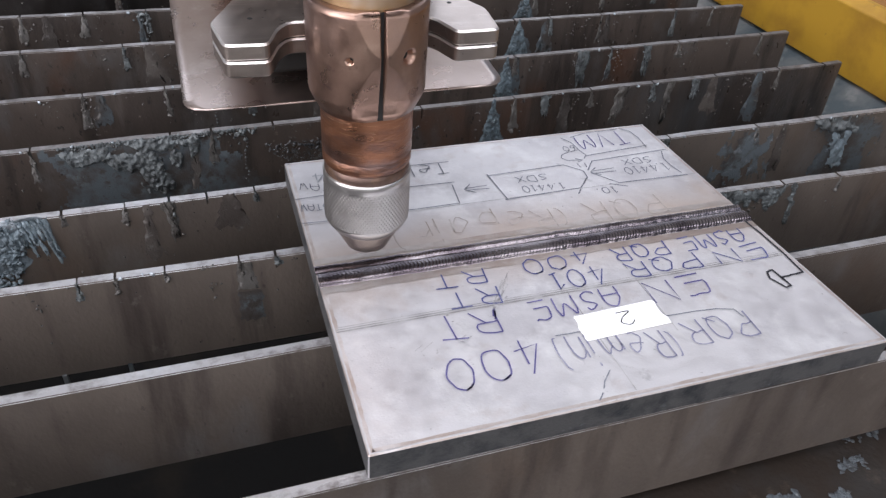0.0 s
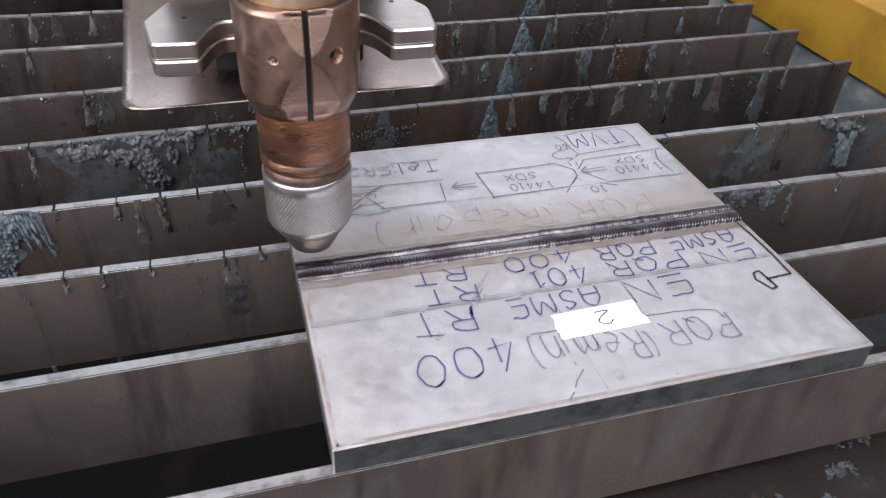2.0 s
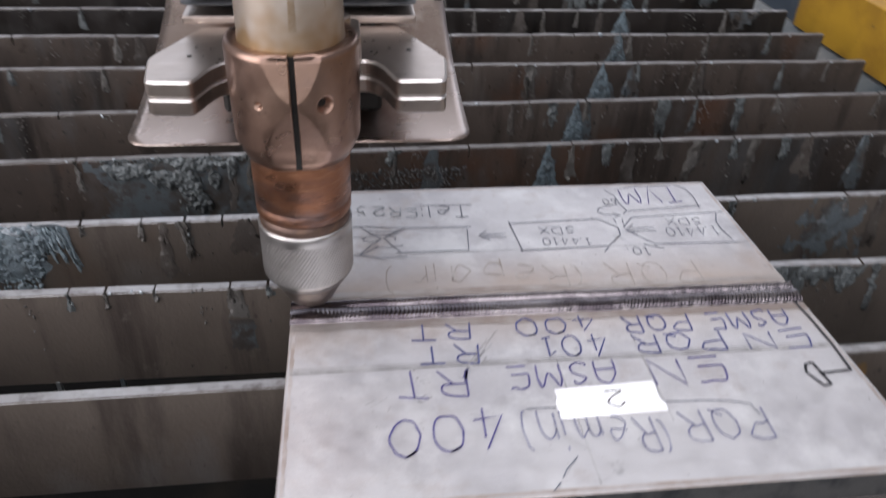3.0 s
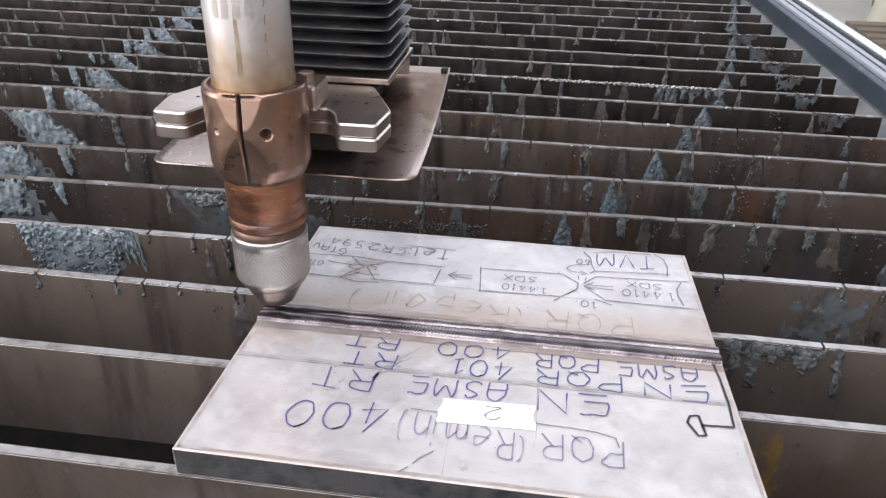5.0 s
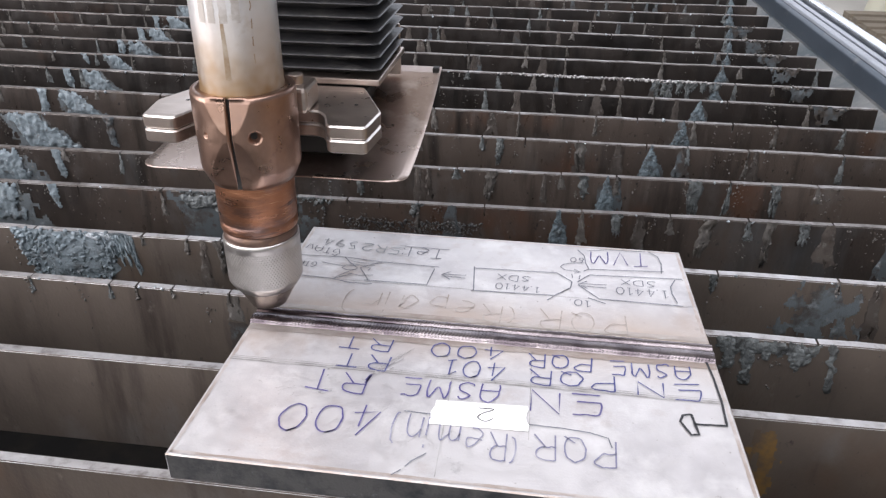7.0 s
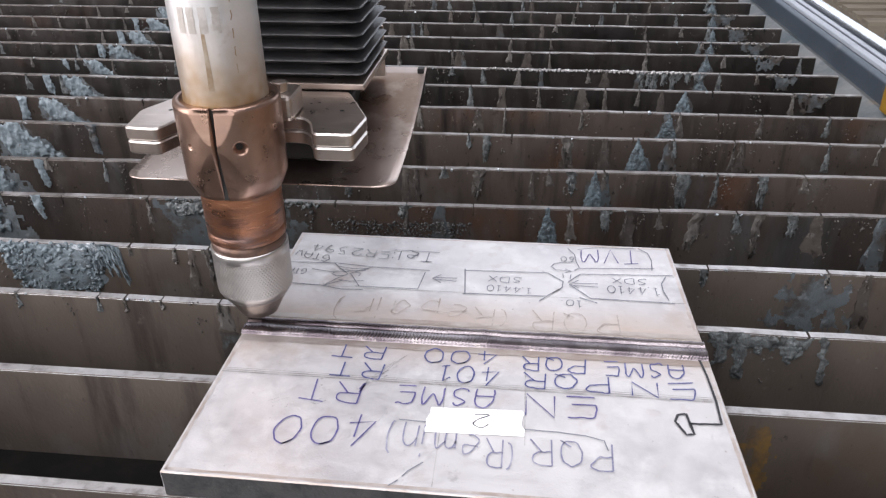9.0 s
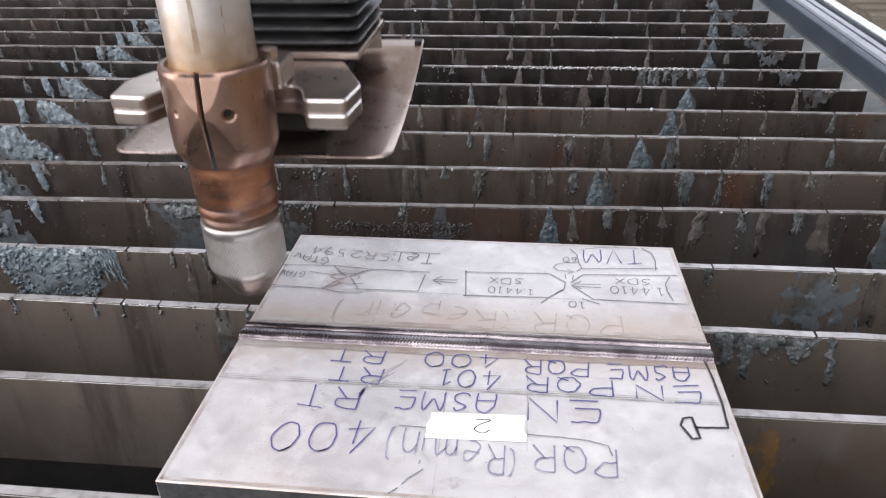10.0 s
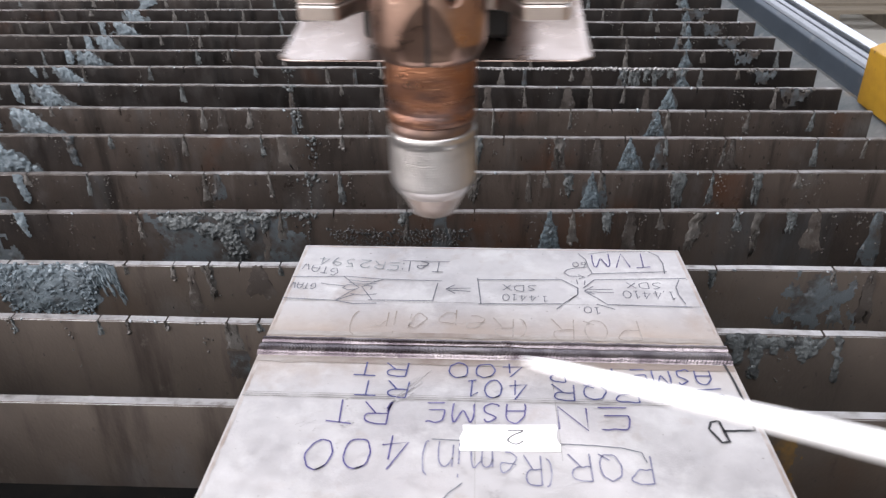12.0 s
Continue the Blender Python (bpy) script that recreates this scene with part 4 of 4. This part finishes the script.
        part(name, bm, ink, plate)


for text, x0, base0, high0, x1, base1, high1, ink in (
        ("RT", 0.1165, 0.1370, 0.0160, 0.0780, 0.1385, 0.0145, M_BLUE), ("RT", 0.1190, 0.1165, 0.0165, 0.0825, 0.1170, 0.0150, M_BLUE), ("RT", 0.1080, 0.0940, 0.0215, 0.0660, 0.0965, 0.0210, M_VIOLET),
        ("400", 0.1990, 0.1395, 0.0155, 0.1465, 0.1385, 0.0160, M_BLUE), ("401", 0.2020, 0.1230, 0.0215, 0.1590, 0.1185, 0.0155, M_BLUE), ("ASME", 0.2000, 0.0960, 0.0185, 0.1335, 0.0955, 0.0180, M_VIOLET),
        ("EN", 0.2680, 0.0940, 0.0210, 0.2220, 0.0945, 0.0220, M_VIOLET), ("PQR", 0.2635, 0.1375, 0.0170, 0.2180, 0.1365, 0.0155, M_BLUE), ("PQR", 0.2785, 0.1190, 0.0170, 0.2195, 0.1175, 0.0165, M_BLUE),
        ("ASME", 0.3320, 0.1365, 0.0155, 0.2765, 0.1365, 0.0150, M_BLUE), ("EN", 0.3365, 0.1170, 0.0180, 0.2945, 0.1145, 0.0145, M_BLUE), ("400", 0.1245, 0.0630, 0.0310, 0.0600, 0.0565, 0.0240, M_VIOLET)):
    write(text, x0, base0, high0, x1, base1, high1, ink)
for text, x0, base0, high0, x1, base1, high1, ink in (
        ("PQR", 0.2765, 0.0515, 0.0235, 0.2255, 0.0505, 0.0215, M_DUSK), ("(Remin)", 0.2165, 0.0470, 0.0240, 0.1325, 0.0600, 0.0320, M_DUSK), ("PQR", 0.2905, 0.1955, 0.0235, 0.2240, 0.1970, 0.0270, M_FADED),
        ("(Repair)", 0.2065, 0.1960, 0.0235, 0.0625, 0.2050, 0.0330, M_FADED), ("TVM", 0.3160, 0.3010, 0.0230, 0.2660, 0.2985, 0.0225, M_VIOLET), ("Tel:", 0.1345, 0.2810, 0.0170, 0.0960, 0.2820, 0.0175, M_GREY),
        ("ER2594", 0.0940, 0.2790, 0.0120, 0.0215, 0.2880, 0.0140, M_PALE)):
    write(text, x0, base0, high0, x1, base1, high1, ink, 0.00105)
for text, x0, base0, high0, x1, base1, high1 in (
        ("GTAW", 0.0415, 0.2680, 0.0110, 0.0085, 0.2760, 0.0095), ("GTAW", 0.0265, 0.2430, 0.0090, 0.0045, 0.2450, 0.0090), ("1.4410", 0.3275, 0.2400, 0.0110, 0.2855, 0.2400, 0.0110), ("SDX", 0.3190, 0.2525, 0.0090, 0.2905, 0.2525, 0.0085),
        ("1.4410", 0.2225, 0.2300, 0.0085, 0.1860, 0.2320, 0.0095), ("SDX", 0.2140, 0.2455, 0.0080, 0.1860, 0.2470, 0.0095), ("10.", 0.2635, 0.2145, 0.0090, 0.2465, 0.2150, 0.0090), ("60", 0.2600, 0.2850, 0.0085, 0.2480, 0.2850, 0.0085)):
    write(text, x0, base0, high0, x1, base1, high1, M_GREY, 0.0008)
# groove sketches, arrows and brackets
drawn([[(0.164, 0.2535), (0.236, 0.256), (0.249, 0.243), (0.248, 0.233), (0.235, 0.219), (0.166, 0.2165)], [(0.1645, 0.256), (0.168, 0.216)], [(0.246, 0.231), (0.240, 0.224)], [(0.234, 0.217), (0.229, 0.211)]], M_GREY, 0.0010)
drawn([[(0.342, 0.261), (0.264, 0.2565), (0.2535, 0.243)], [(0.254, 0.239), (0.271, 0.219), (0.338, 0.218)], [(0.262, 0.2195), (0.276, 0.2125)], [(0.336, 0.259), (0.331, 0.247), (0.331, 0.236), (0.334, 0.2215)]], M_GREY, 0.0010)
drawn([[(0.263, 0.266), (0.328, 0.2715)], [(0.263, 0.2995), (0.280, 0.304), (0.315, 0.3055)], [(0.317, 0.306), (0.325, 0.298), (0.327, 0.285), (0.3255, 0.268)], [(0.2540, 0.3005), (0.2600, 0.290), (0.2610, 0.277), (0.2635, 0.267), (0.2590, 0.262)]], M_GREY, 0.0009)
drawn([[(0.260, 0.277), (0.249, 0.275), (0.242, 0.272), (0.239, 0.267), (0.243, 0.262), (0.256, 0.2605)], [(0.251, 0.264), (0.2565, 0.260), (0.251, 0.2575)], [(0.249, 0.256), (0.2495, 0.249)], [(0.256, 0.255), (0.255, 0.248)]], M_GREY, 0.0008)
drawn([[(0.278, 0.242), (0.256, 0.241)], [(0.278, 0.237), (0.258, 0.2375)], [(0.262, 0.246), (0.2545, 0.240), (0.262, 0.234)]], M_GREY, 0.0008)
drawn([[(0.002, 0.2535), (0.050, 0.2555), (0.081, 0.252), (0.134, 0.2505)], [(0.002, 0.2205), (0.047, 0.218), (0.062, 0.228)], [(0.074, 0.2195), (0.128, 0.2200), (0.1305, 0.247)], [(0.047, 0.218), (0.063, 0.2135), (0.082, 0.215)]], M_GREY, 0.0009)
drawn([[(0.048, 0.2555), (0.056, 0.246), (0.064, 0.238), (0.056, 0.230), (0.047, 0.218)], [(0.084, 0.252), (0.074, 0.246), (0.066, 0.239), (0.071, 0.231), (0.078, 0.219)], [(0.053, 0.250), (0.066, 0.2475), (0.080, 0.2485)], [(0.054, 0.2455), (0.066, 0.2435), (0.078, 0.245)], [(0.058, 0.2285), (0.068, 0.2265), (0.080, 0.2285)], [(0.064, 0.242), (0.053, 0.242), (0.050, 0.237), (0.055, 0.234), (0.063, 0.236)], [(0.030, 0.244), (0.036, 0.2425), (0.052, 0.240)], [(0.068, 0.242), (0.075, 0.240), (0.074, 0.235)]], M_GREY, 0.0008)
drawn([[(0.159, 0.2400), (0.139, 0.2390)], [(0.159, 0.2350), (0.140, 0.2365)], [(0.145, 0.2445), (0.138, 0.238), (0.146, 0.2315)], [(0.097, 0.2835), (0.139, 0.2825)]], M_GREY, 0.0009)
drawn([[(0.343, 0.164), (0.3475, 0.127), (0.349, 0.100), (0.3485, 0.077), (0.328, 0.0755)], [(0.327, 0.0855), (0.3295, 0.066), (0.3245, 0.0650), (0.319, 0.077), (0.3215, 0.0835), (0.3265, 0.0850)]], M_BLACK, 0.0017, "arrow")
drawn([[(0.274, 0.0455), (0.272, 0.0540), (0.260, 0.0575), (0.242, 0.0590), (0.221, 0.0595)], [(0.160, 0.0600), (0.139, 0.0605)], [(0.160, 0.024), (0.152, 0.016), (0.149, 0.011)], [(0.147, 0.008), (0.142, 0.003)]], M_GREY, 0.0008)
drawn([[(0.107, 0.085), (0.1095, 0.095)], [(0.1075, 0.086), (0.109, 0.093)], [(0.1065, 0.088), (0.109, 0.0945)]], M_VIOLET, 0.0014, "ink_blot")
drawn([[(0.060, 0.075), (0.050, 0.068)], [(0.053, 0.074), (0.047, 0.070)], [(0.110, 0.099), (0.134, 0.130)], [(0.109, 0.096), (0.126, 0.122)], [(0.114, 0.098), (0.132, 0.128)]], M_SCRIBE, 0.00025, "scratch")
drawn([[(0.109, 0.094), (0.117, 0.104), (0.128, 0.117)], [(0.107, 0.092), (0.113, 0.101), (0.120, 0.107)], [(0.112, 0.096), (0.123, 0.105)], [(0.086, 0.074), (0.080, 0.070), (0.077, 0.071)], [(0.083, 0.076), (0.076, 0.071)]], M_SMUDGE, 0.0011, "smudge")

rnd = random.Random(4)
left_side = [(0.158 + rnd.uniform(-0.0012, 0.0012), 0.0505 + 0.0235 * i / 8) for i in range(9)]
right_side = [(0.2205 + rnd.uniform(-0.0014, 0.0014), 0.0765 - 0.0240 * i / 8) for i in range(9)]
tape = part("paper_label", prism(left_side + right_side, Z + 0.0006, Z + 0.0009), M_PAPER, plate, "torn white paper tape label")
bm = bmesh.new()
for p in strokes(GLYPHS["2"]):
    ribbon(bm, [(0.198 - 0.010 * gx, 0.0700 - 0.012 * gy) for gx, gy in p], 0.0009, Z + 0.0011)
part("digit", bm, M_BLACK, tape)

# ---- the torch head: origin at the nozzle's tip ----
torch = tagged(new("plasma_torch"), "plasma torch with knurled cap, copper sleeve and bronzed clamp collar", "cutting torch")
part("nozzle", lathe([(0.0, 0.0), (0.004, 0.0), (0.0045, 0.001), (0.0065, 0.002), (0.0068, 0.0032), (0.0145, 0.006), (0.0185, 0.014), (0.0225, 0.0215), (0.0232, 0.023), (0.0, 0.0235)]), M_NOZZLE, torch, "conical nozzle shield", smooth=True)


def knurl(a, z):
    if not 0.0305 < z < 0.0600:
        return 0.0
    u, v = a * 76 / (2 * math.pi), z / 0.0036
    edge = min(1.0, (z - 0.0305) / 0.0015, (0.0600 - z) / 0.0015)
    return 0.00050 * edge * (abs(math.sin((u + v) * math.pi)) * abs(math.sin((u - v) * math.pi))) ** 0.7 - 0.0003 * edge


cap_profile = [(0.0222, 0.0215), (0.0240, 0.0232), (0.0272, 0.0282), (0.0280, 0.0300)] + [(0.0281, 0.0306 + 0.00042 * i) for i in range(71)] + [(0.0281, 0.0606), (0.0283, 0.0612), (0.0284, 0.0655), (0.0278, 0.0668), (0.0262, 0.0668), (0.0262, 0.0640)]
part("knurled_cap", lathe(cap_profile, 608, shape=knurl), M_CAP, torch, "knurled nickel-plated retaining cap", smooth=True)
part("seal_ring", lathe([(0.0262, 0.062), (0.0268, 0.0655), (0.0272, 0.0665), (0.0272, 0.0725), (0.0262, 0.0735), (0.0255, 0.0735)]), M_RING, torch, smooth=True)
part("copper_sleeve", lathe([(0.0262, 0.0730), (0.0276, 0.0738), (0.0282, 0.0750), (0.0283, 0.0805), (0.0279, 0.0812), (0.0279, 0.0822), (0.0284, 0.0830), (0.0285, 0.1150), (0.0280, 0.1240)], 96), M_COPPER, torch, "scratched copper sleeve", smooth=True)
SLOT = -88
HOLES = ((-31, 0.0015, 0.0020), (27, 0.0026, 0.0047))


def countersunk(a, z):
    """How far the collar's face dips at its two set-screw holes."""
    dip = 0.0
    for da, inner, outer in HOLES:
        turn = (math.degrees(a) - SLOT - da + 180) % 360 - 180
        d = math.hypot(radians(turn) * 0.035, z - 0.1525)
        if d < outer:
            dip -= min(0.0042, 0.0042 * (outer - d) / (outer - inner)) if d > inner else 0.0050
    turn = radians((math.degrees(a) - SLOT + 180) % 360 - 180)
    if abs(turn) < 1.2 and 0.1130 <= z <= 0.1785:
        full = 0.0353 if z > 0.1225 else 0.0300 + (z - 0.1130) * 0.55
        flat = (0.0356 - (0.175 if z < 0.1525 else 0.15) * abs(z - 0.1525)) / math.cos(turn)  # two flats that meet at the set screws
        dip += min(0.0, flat - full)
    return dip


collar_face = [(0.0350 + 0.0006 * i / 86, 0.1250 + 0.0510 * i / 86) for i in range(87)]
collar = part("collar", lathe([(0.0287, 0.1130), (0.0300, 0.1130), (0.0322, 0.1175), (0.0345, 0.1225)] + collar_face + [(0.0350, 0.1785), (0.0336, 0.1792), (0.0287, 0.1792)], 330, SLOT + 2.9, SLOT + 357.1, shape=countersunk), M_COLLAR, torch, "split bronzed clamp collar", smooth=True)
# black strip painted in for the shade inside the collar's slot
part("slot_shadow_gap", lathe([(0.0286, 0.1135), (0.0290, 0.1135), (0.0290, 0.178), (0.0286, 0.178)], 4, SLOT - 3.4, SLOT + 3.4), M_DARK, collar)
for da, inner, outer in HOLES:
    a = radians(SLOT + da)
    # black disc as the shade at the bottom of each screw hole
    bore = part("bore", bar(0, 0, -0.001, 0.0004, inner * 0.98, 16), M_DARK, collar)
    bore.matrix_world = Matrix.Translation((0.0304 * math.cos(a), 0.0304 * math.sin(a), 0.1525)) @ Matrix.Rotation(a, 4, "Z") @ Matrix.Rotation(radians(90), 4, "Y")
tube = part("torch_tube", lathe([(0.0284, 0.1780), (0.0284, 0.1800), (0.0280, 0.1830), (0.0280, 0.42)], 72), M_TUBE, torch, "pale metal torch tube", smooth=True)


tn, tl = M_TUBE.node_tree.nodes, M_TUBE.node_tree.links
tp = tn["Principled BSDF"]
old = tp.inputs["Base Color"].links[0].from_socket
tcoord, sep, tide, tnoise, tsum, tmix = (tn.new("ShaderNode" + q) for q in ("TexCoord", "SeparateXYZ", "MapRange", "TexNoise", "Math", "Mix"))
tmix.data_type, tsum.operation = "RGBA", "MULTIPLY"
tide.inputs[1].default_value, tide.inputs[2].default_value, tide.inputs[3].default_value, tide.inputs[4].default_value = 0.178, 0.235, 2.0, 0.0
tnoise.inputs["Scale"].default_value = 45
tmix.inputs[7].default_value = (0.34, 0.225, 0.12, 1)
tl.new(tcoord.outputs["Object"], sep.inputs[0])
tl.new(sep.outputs[2], tide.inputs[0])
tl.new(tcoord.outputs["Object"], tnoise.inputs[0])
tl.new(tide.outputs[0], tsum.inputs[0])
tl.new(tnoise.outputs[0], tsum.inputs[1])
tl.new(tsum.outputs[0], tmix.inputs[0])
tl.new(old, tmix.inputs[6])
tl.new(tmix.outputs[2], tp.inputs["Base Color"])


def on_tube(a0, a1, z0, z1, r, taper=0.0, n=8):
    bm = bmesh.new()
    rows = []
    for j in range(9):
        f = j / 8
        mid, half = (a0 + a1) / 2, (a1 - a0) / 2 * (1 - taper * f)
        rows.append([bm.verts.new((r * math.cos(radians(mid + half * (2 * i / n - 1) + 1.5 * noise.noise((j * 0.6, a0, 0)))), r * math.sin(radians(mid + half * (2 * i / n - 1) + 1.5 * noise.noise((j * 0.6, a0, 0)))), z0 + (z1 - z0) * f)) for i in range(n + 1)])
    for j in range(8):
        for i in range(n):
            bm.faces.new((rows[j][i], rows[j][i + 1], rows[j + 1][i + 1], rows[j + 1][i]))
    return bm


part("brown_run", on_tube(-88, -80, 0.190, 0.232, 0.02815, 0.5), M_STAIN, tube, "brown stain run")
# plain bars where the tube carries its faded brand lettering
for a in (-116, -102, -86, -70):
    part("letter_bar", on_tube(a, a + 10, 0.226, 0.242, 0.0282), M_MARK, tube, "plain bar in place of a faded brand letter")
for i in range(6):
    part("scratch", on_tube(-48 + i * 0.5, -46.5 + i * 0.5, 0.200 + 0.011 * i, 0.206 + 0.011 * i, 0.0282), M_STAIN, tube)

OUTLINE = [(0.056, 0.001), (0.084, 0.001), (0.0875, 0.036), (0.062, 0.092), (-0.062, 0.090), (-0.0855, 0.038), (-0.081, 0.003), (-0.056, 0.001), (-0.048, 0.022), (-0.041, 0.031), (0.042, 0.031), (0.049, 0.022)]


def rounded(points, radius, steps=4):
    """The outline with its corners rounded."""
    out = []
    for i, p in enumerate(points):
        p, a, b = Vector(p), Vector(points[i - 1]), Vector(points[(i + 1) % len(points)])
        r = min(radius, 0.45 * (a - p).length, 0.45 * (b - p).length)
        q0, q1 = p + (a - p).normalized() * r, p + (b - p).normalized() * r
        for k in range(steps + 1):
            t = k / steps
            out.append(tuple((1 - t) ** 2 * q0 + 2 * t * (1 - t) * p + t * t * q1))
    return out


OUTLINE = rounded(OUTLINE, 0.0045)
for z0, z1 in ((0.1318, 0.1416), (0.1422, 0.1520)):
    bm = bevelled(prism(OUTLINE, z0, z1), 0.0012, 60, 1)
    bm.normal_update()
    # tilted bevel faces take the painted highlight
    for f in bm.faces:
        f.material_index = 1 if 0.1 < abs(f.normal.z) < 0.98 else 0
    part("bracket_plate", bm, [M_BRACKET, M_CHAMFER_GLINT], torch, "machined steel bracket plate with chamfers coloured bright as highlights")
part("clamp_lug", box(0.019, 0.037, 0.020, 0.052, 0.1522, 0.171, 0.003), M_BRACKET, torch)
part("clamp_bolt", bevelled(bar(0.026, 0.034, 0.1705, 0.178, 0.0055, 16), 0.001), M_BRACKET, torch, "steel clamp bolt")
# small black discs draw the dimples' shade
for x, y in ((0.066, 0.048), (-0.062, 0.040)):
    part("dimple", bar(x, y, 0.1515, 0.1522, 0.0016, 12), M_DARK, torch)

# thin splash guard below the bracket, curving up behind it
bm = bmesh.new()
NU, NV = 30, 24
W0, W1, D0, D1, RC = -0.107, 0.1055, 0.030, 0.215, 0.014
for side in (0.0, 0.0008):
    rows = []
    for j in range(NV + 1):
        f = (j / NV) ** 1.4
        y = D0 + (D1 - D0) * f
        inset = RC - math.sqrt(max(0, RC * RC - max(0, RC - (y - D0)) ** 2))
        rows.append([bm.verts.new((W0 + inset + (W1 - W0 - 2 * inset) * i / NU, y, 0.0990 + 0.036 * f * f + side)) for i in range(NU + 1)])
    for j in range(NV):
        for i in range(NU):
            bm.faces.new((rows[j][i], rows[j][i + 1], rows[j + 1][i + 1], rows[j + 1][i]))
    if side:
        for a, b in ((low[0], rows[0]), (low[-1], rows[-1]), ([r[0] for r in low], [r[0] for r in rows]), ([r[-1] for r in low], [r[-1] for r in rows])):
            for i in range(len(a) - 1):
                bm.faces.new((a[i], a[i + 1], b[i + 1], b[i]))
    low = rows
part("splash_guard", bm, M_SHEET, torch, "thin bent stainless splash guard", smooth=True)
part("guard_flange", box(0.098, 0.104, 0.206, 0.214, 0.112, 0.137, 0.001), M_DARK, torch)
# near-black block that fills the gap between guard and bracket
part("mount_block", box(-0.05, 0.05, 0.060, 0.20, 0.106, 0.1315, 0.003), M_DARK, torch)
part("bellows_foot", box(-0.074, 0.074, 0.092, 0.196, 0.1528, 0.158, 0.001), M_BRACKET, torch)
part("carriage_plate", box(-0.070, 0.070, 0.196, 0.2, 0.1325, 0.178, 0.001), M_BRACKET, torch)
for i in range(26):
    z = 0.159 + 0.0100 * i
    bm = bmesh.new()
    levels = []
    for dx, dz in ((0.054, 0.0), (0.0735, 0.0058), (0.0745, 0.0062), (0.0735, 0.0068), (0.054, 0.0098)):
        c = 0.004 if dx > 0.06 else 0.016
        x0, y0, y1 = dx, 0.144 - dx * 0.70, 0.144 + dx * 0.70
        levels.append([bm.verts.new((x, y, z + dz)) for x, y in ((-x0 + c, y0), (x0 - c, y0), (x0, y0 + c), (x0, y1 - c), (x0 - c, y1), (-x0 + c, y1), (-x0, y1 - c), (-x0, y0 + c))])
    for a, b in zip(levels, levels[1:]):
        for q in range(8):
            bm.faces.new((a[q], a[(q + 1) % 8], b[(q + 1) % 8], b[q]))
    bm.faces.new(levels[0])
    bm.faces.new(levels[-1])
    part("bellows_pleat", bm, M_BELLOWS, torch, "black folded bellows pleat" if i == 0 else "")

# ---- the white marking stick that comes in at the end ----
stick = tagged(new("chalk_stick"), "long white chalk stick held out over the plate", "chalk stick")
part("shaft", lathe([(0.0, 0.012), (0.0051, 0.012), (0.0055, 0.02), (0.0090, 0.30), (0.0, 0.30)], 16), M_CHALK, stick, smooth=True)
part("worn_tip", lathe([(0.0, 0.0), (0.0022, 0.0002), (0.0038, 0.002), (0.0048, 0.006), (0.0051, 0.012), (0.0, 0.0119)], 16), M_CHALK, stick, "rounded worn end", smooth=True)

# ---- beyond the rail ----
pallet = tagged(new("pallet"), "weathered wooden pallet lying on the floor", "pallet")
for i in range(5):
    part("board", box(2.0, 2.9, 4.2 + 0.17 * i, 4.3 + 0.17 * i, 0.10, 0.122), M_WOOD, pallet)
for i in range(3):
    part("runner", box(2.0 + 0.4 * i, 2.1 + 0.4 * i, 4.2, 4.98, 0.0, 0.1), M_WOOD, pallet)
cabinet = tagged(new("machine_cabinet"), "dark grey machine cabinet with a cream rounded corner post", "cabinet")
part("body", box(2.40, 3.1, 5.15, 5.75, 0.08, 1.3, 0.008), M_HALL, cabinet)
part("plinth", box(2.42, 3.08, 5.17, 5.73, 0.0, 0.079), M_DARK, cabinet)
part("corner_post", lathe([(0.0, 0.0), (0.10, 0.0), (0.095, 0.03), (0.070, 0.16), (0.060, 0.30), (0.060, 1.29), (0.0, 1.3)], 32), M_CREAM, cabinet, "cream painted rounded corner post", smooth=True).location = (2.325, 5.30, 0.0)


def motions():
    """The torch comes back along the weld, sinks, waits, rises and travels off; the stick swings in."""
    y = 0.162
    rows = [(0.0, 0.038, 0.836), (0.25, 0.032, 0.836), (0.5, 0.024, 0.836), (1.0, 0.0135, 0.836), (1.5, 0.0135, 0.836), (2.0, 0.0140, 0.836), (2.5, 0.0145, 0.832), (3.0, 0.015, 0.826), (3.2, 0.015, 0.826), (4.8, 0.012, 0.826),
            (5.5, 0.012, 0.826), (7.0, 0.012, 0.826), (9.5, 0.012, 0.827), (9.77, 0.012, 0.828), (10.0, 0.012, 0.851), (10.5, 0.0105, 0.903), (10.8, 0.0125, 0.930), (11.0, 0.013, 0.931), (11.2, 0.0145, 0.931), (11.5, 0.0295, 0.931), (11.7, 0.066, 0.931), (11.8, 0.090, 0.931), (12.0, 0.136, 0.930)]
    walk(torch, [(t, pose(x, y, z)) for t, x, z in rows])
    aim = Vector((0.166, -0.136, 0.060)).to_track_quat("Z", "Y").to_matrix().to_4x4()
    aim_up = Vector((0.166, -0.100, 0.040)).to_track_quat("Z", "Y").to_matrix().to_4x4()
    walk(stick, [(0.0, Matrix.Translation((0.62, -0.12, 0.93)) @ aim), (11.7, Matrix.Translation((0.60, -0.10, 0.92)) @ aim), (11.8, Matrix.Translation((0.46, 0.0, 0.88)) @ aim_up),
                 (11.9, Matrix.Translation((0.335, 0.085, 0.845)) @ aim_up), (12.0, Matrix.Translation((0.205, 0.118, 0.84)) @ aim)])


motions()
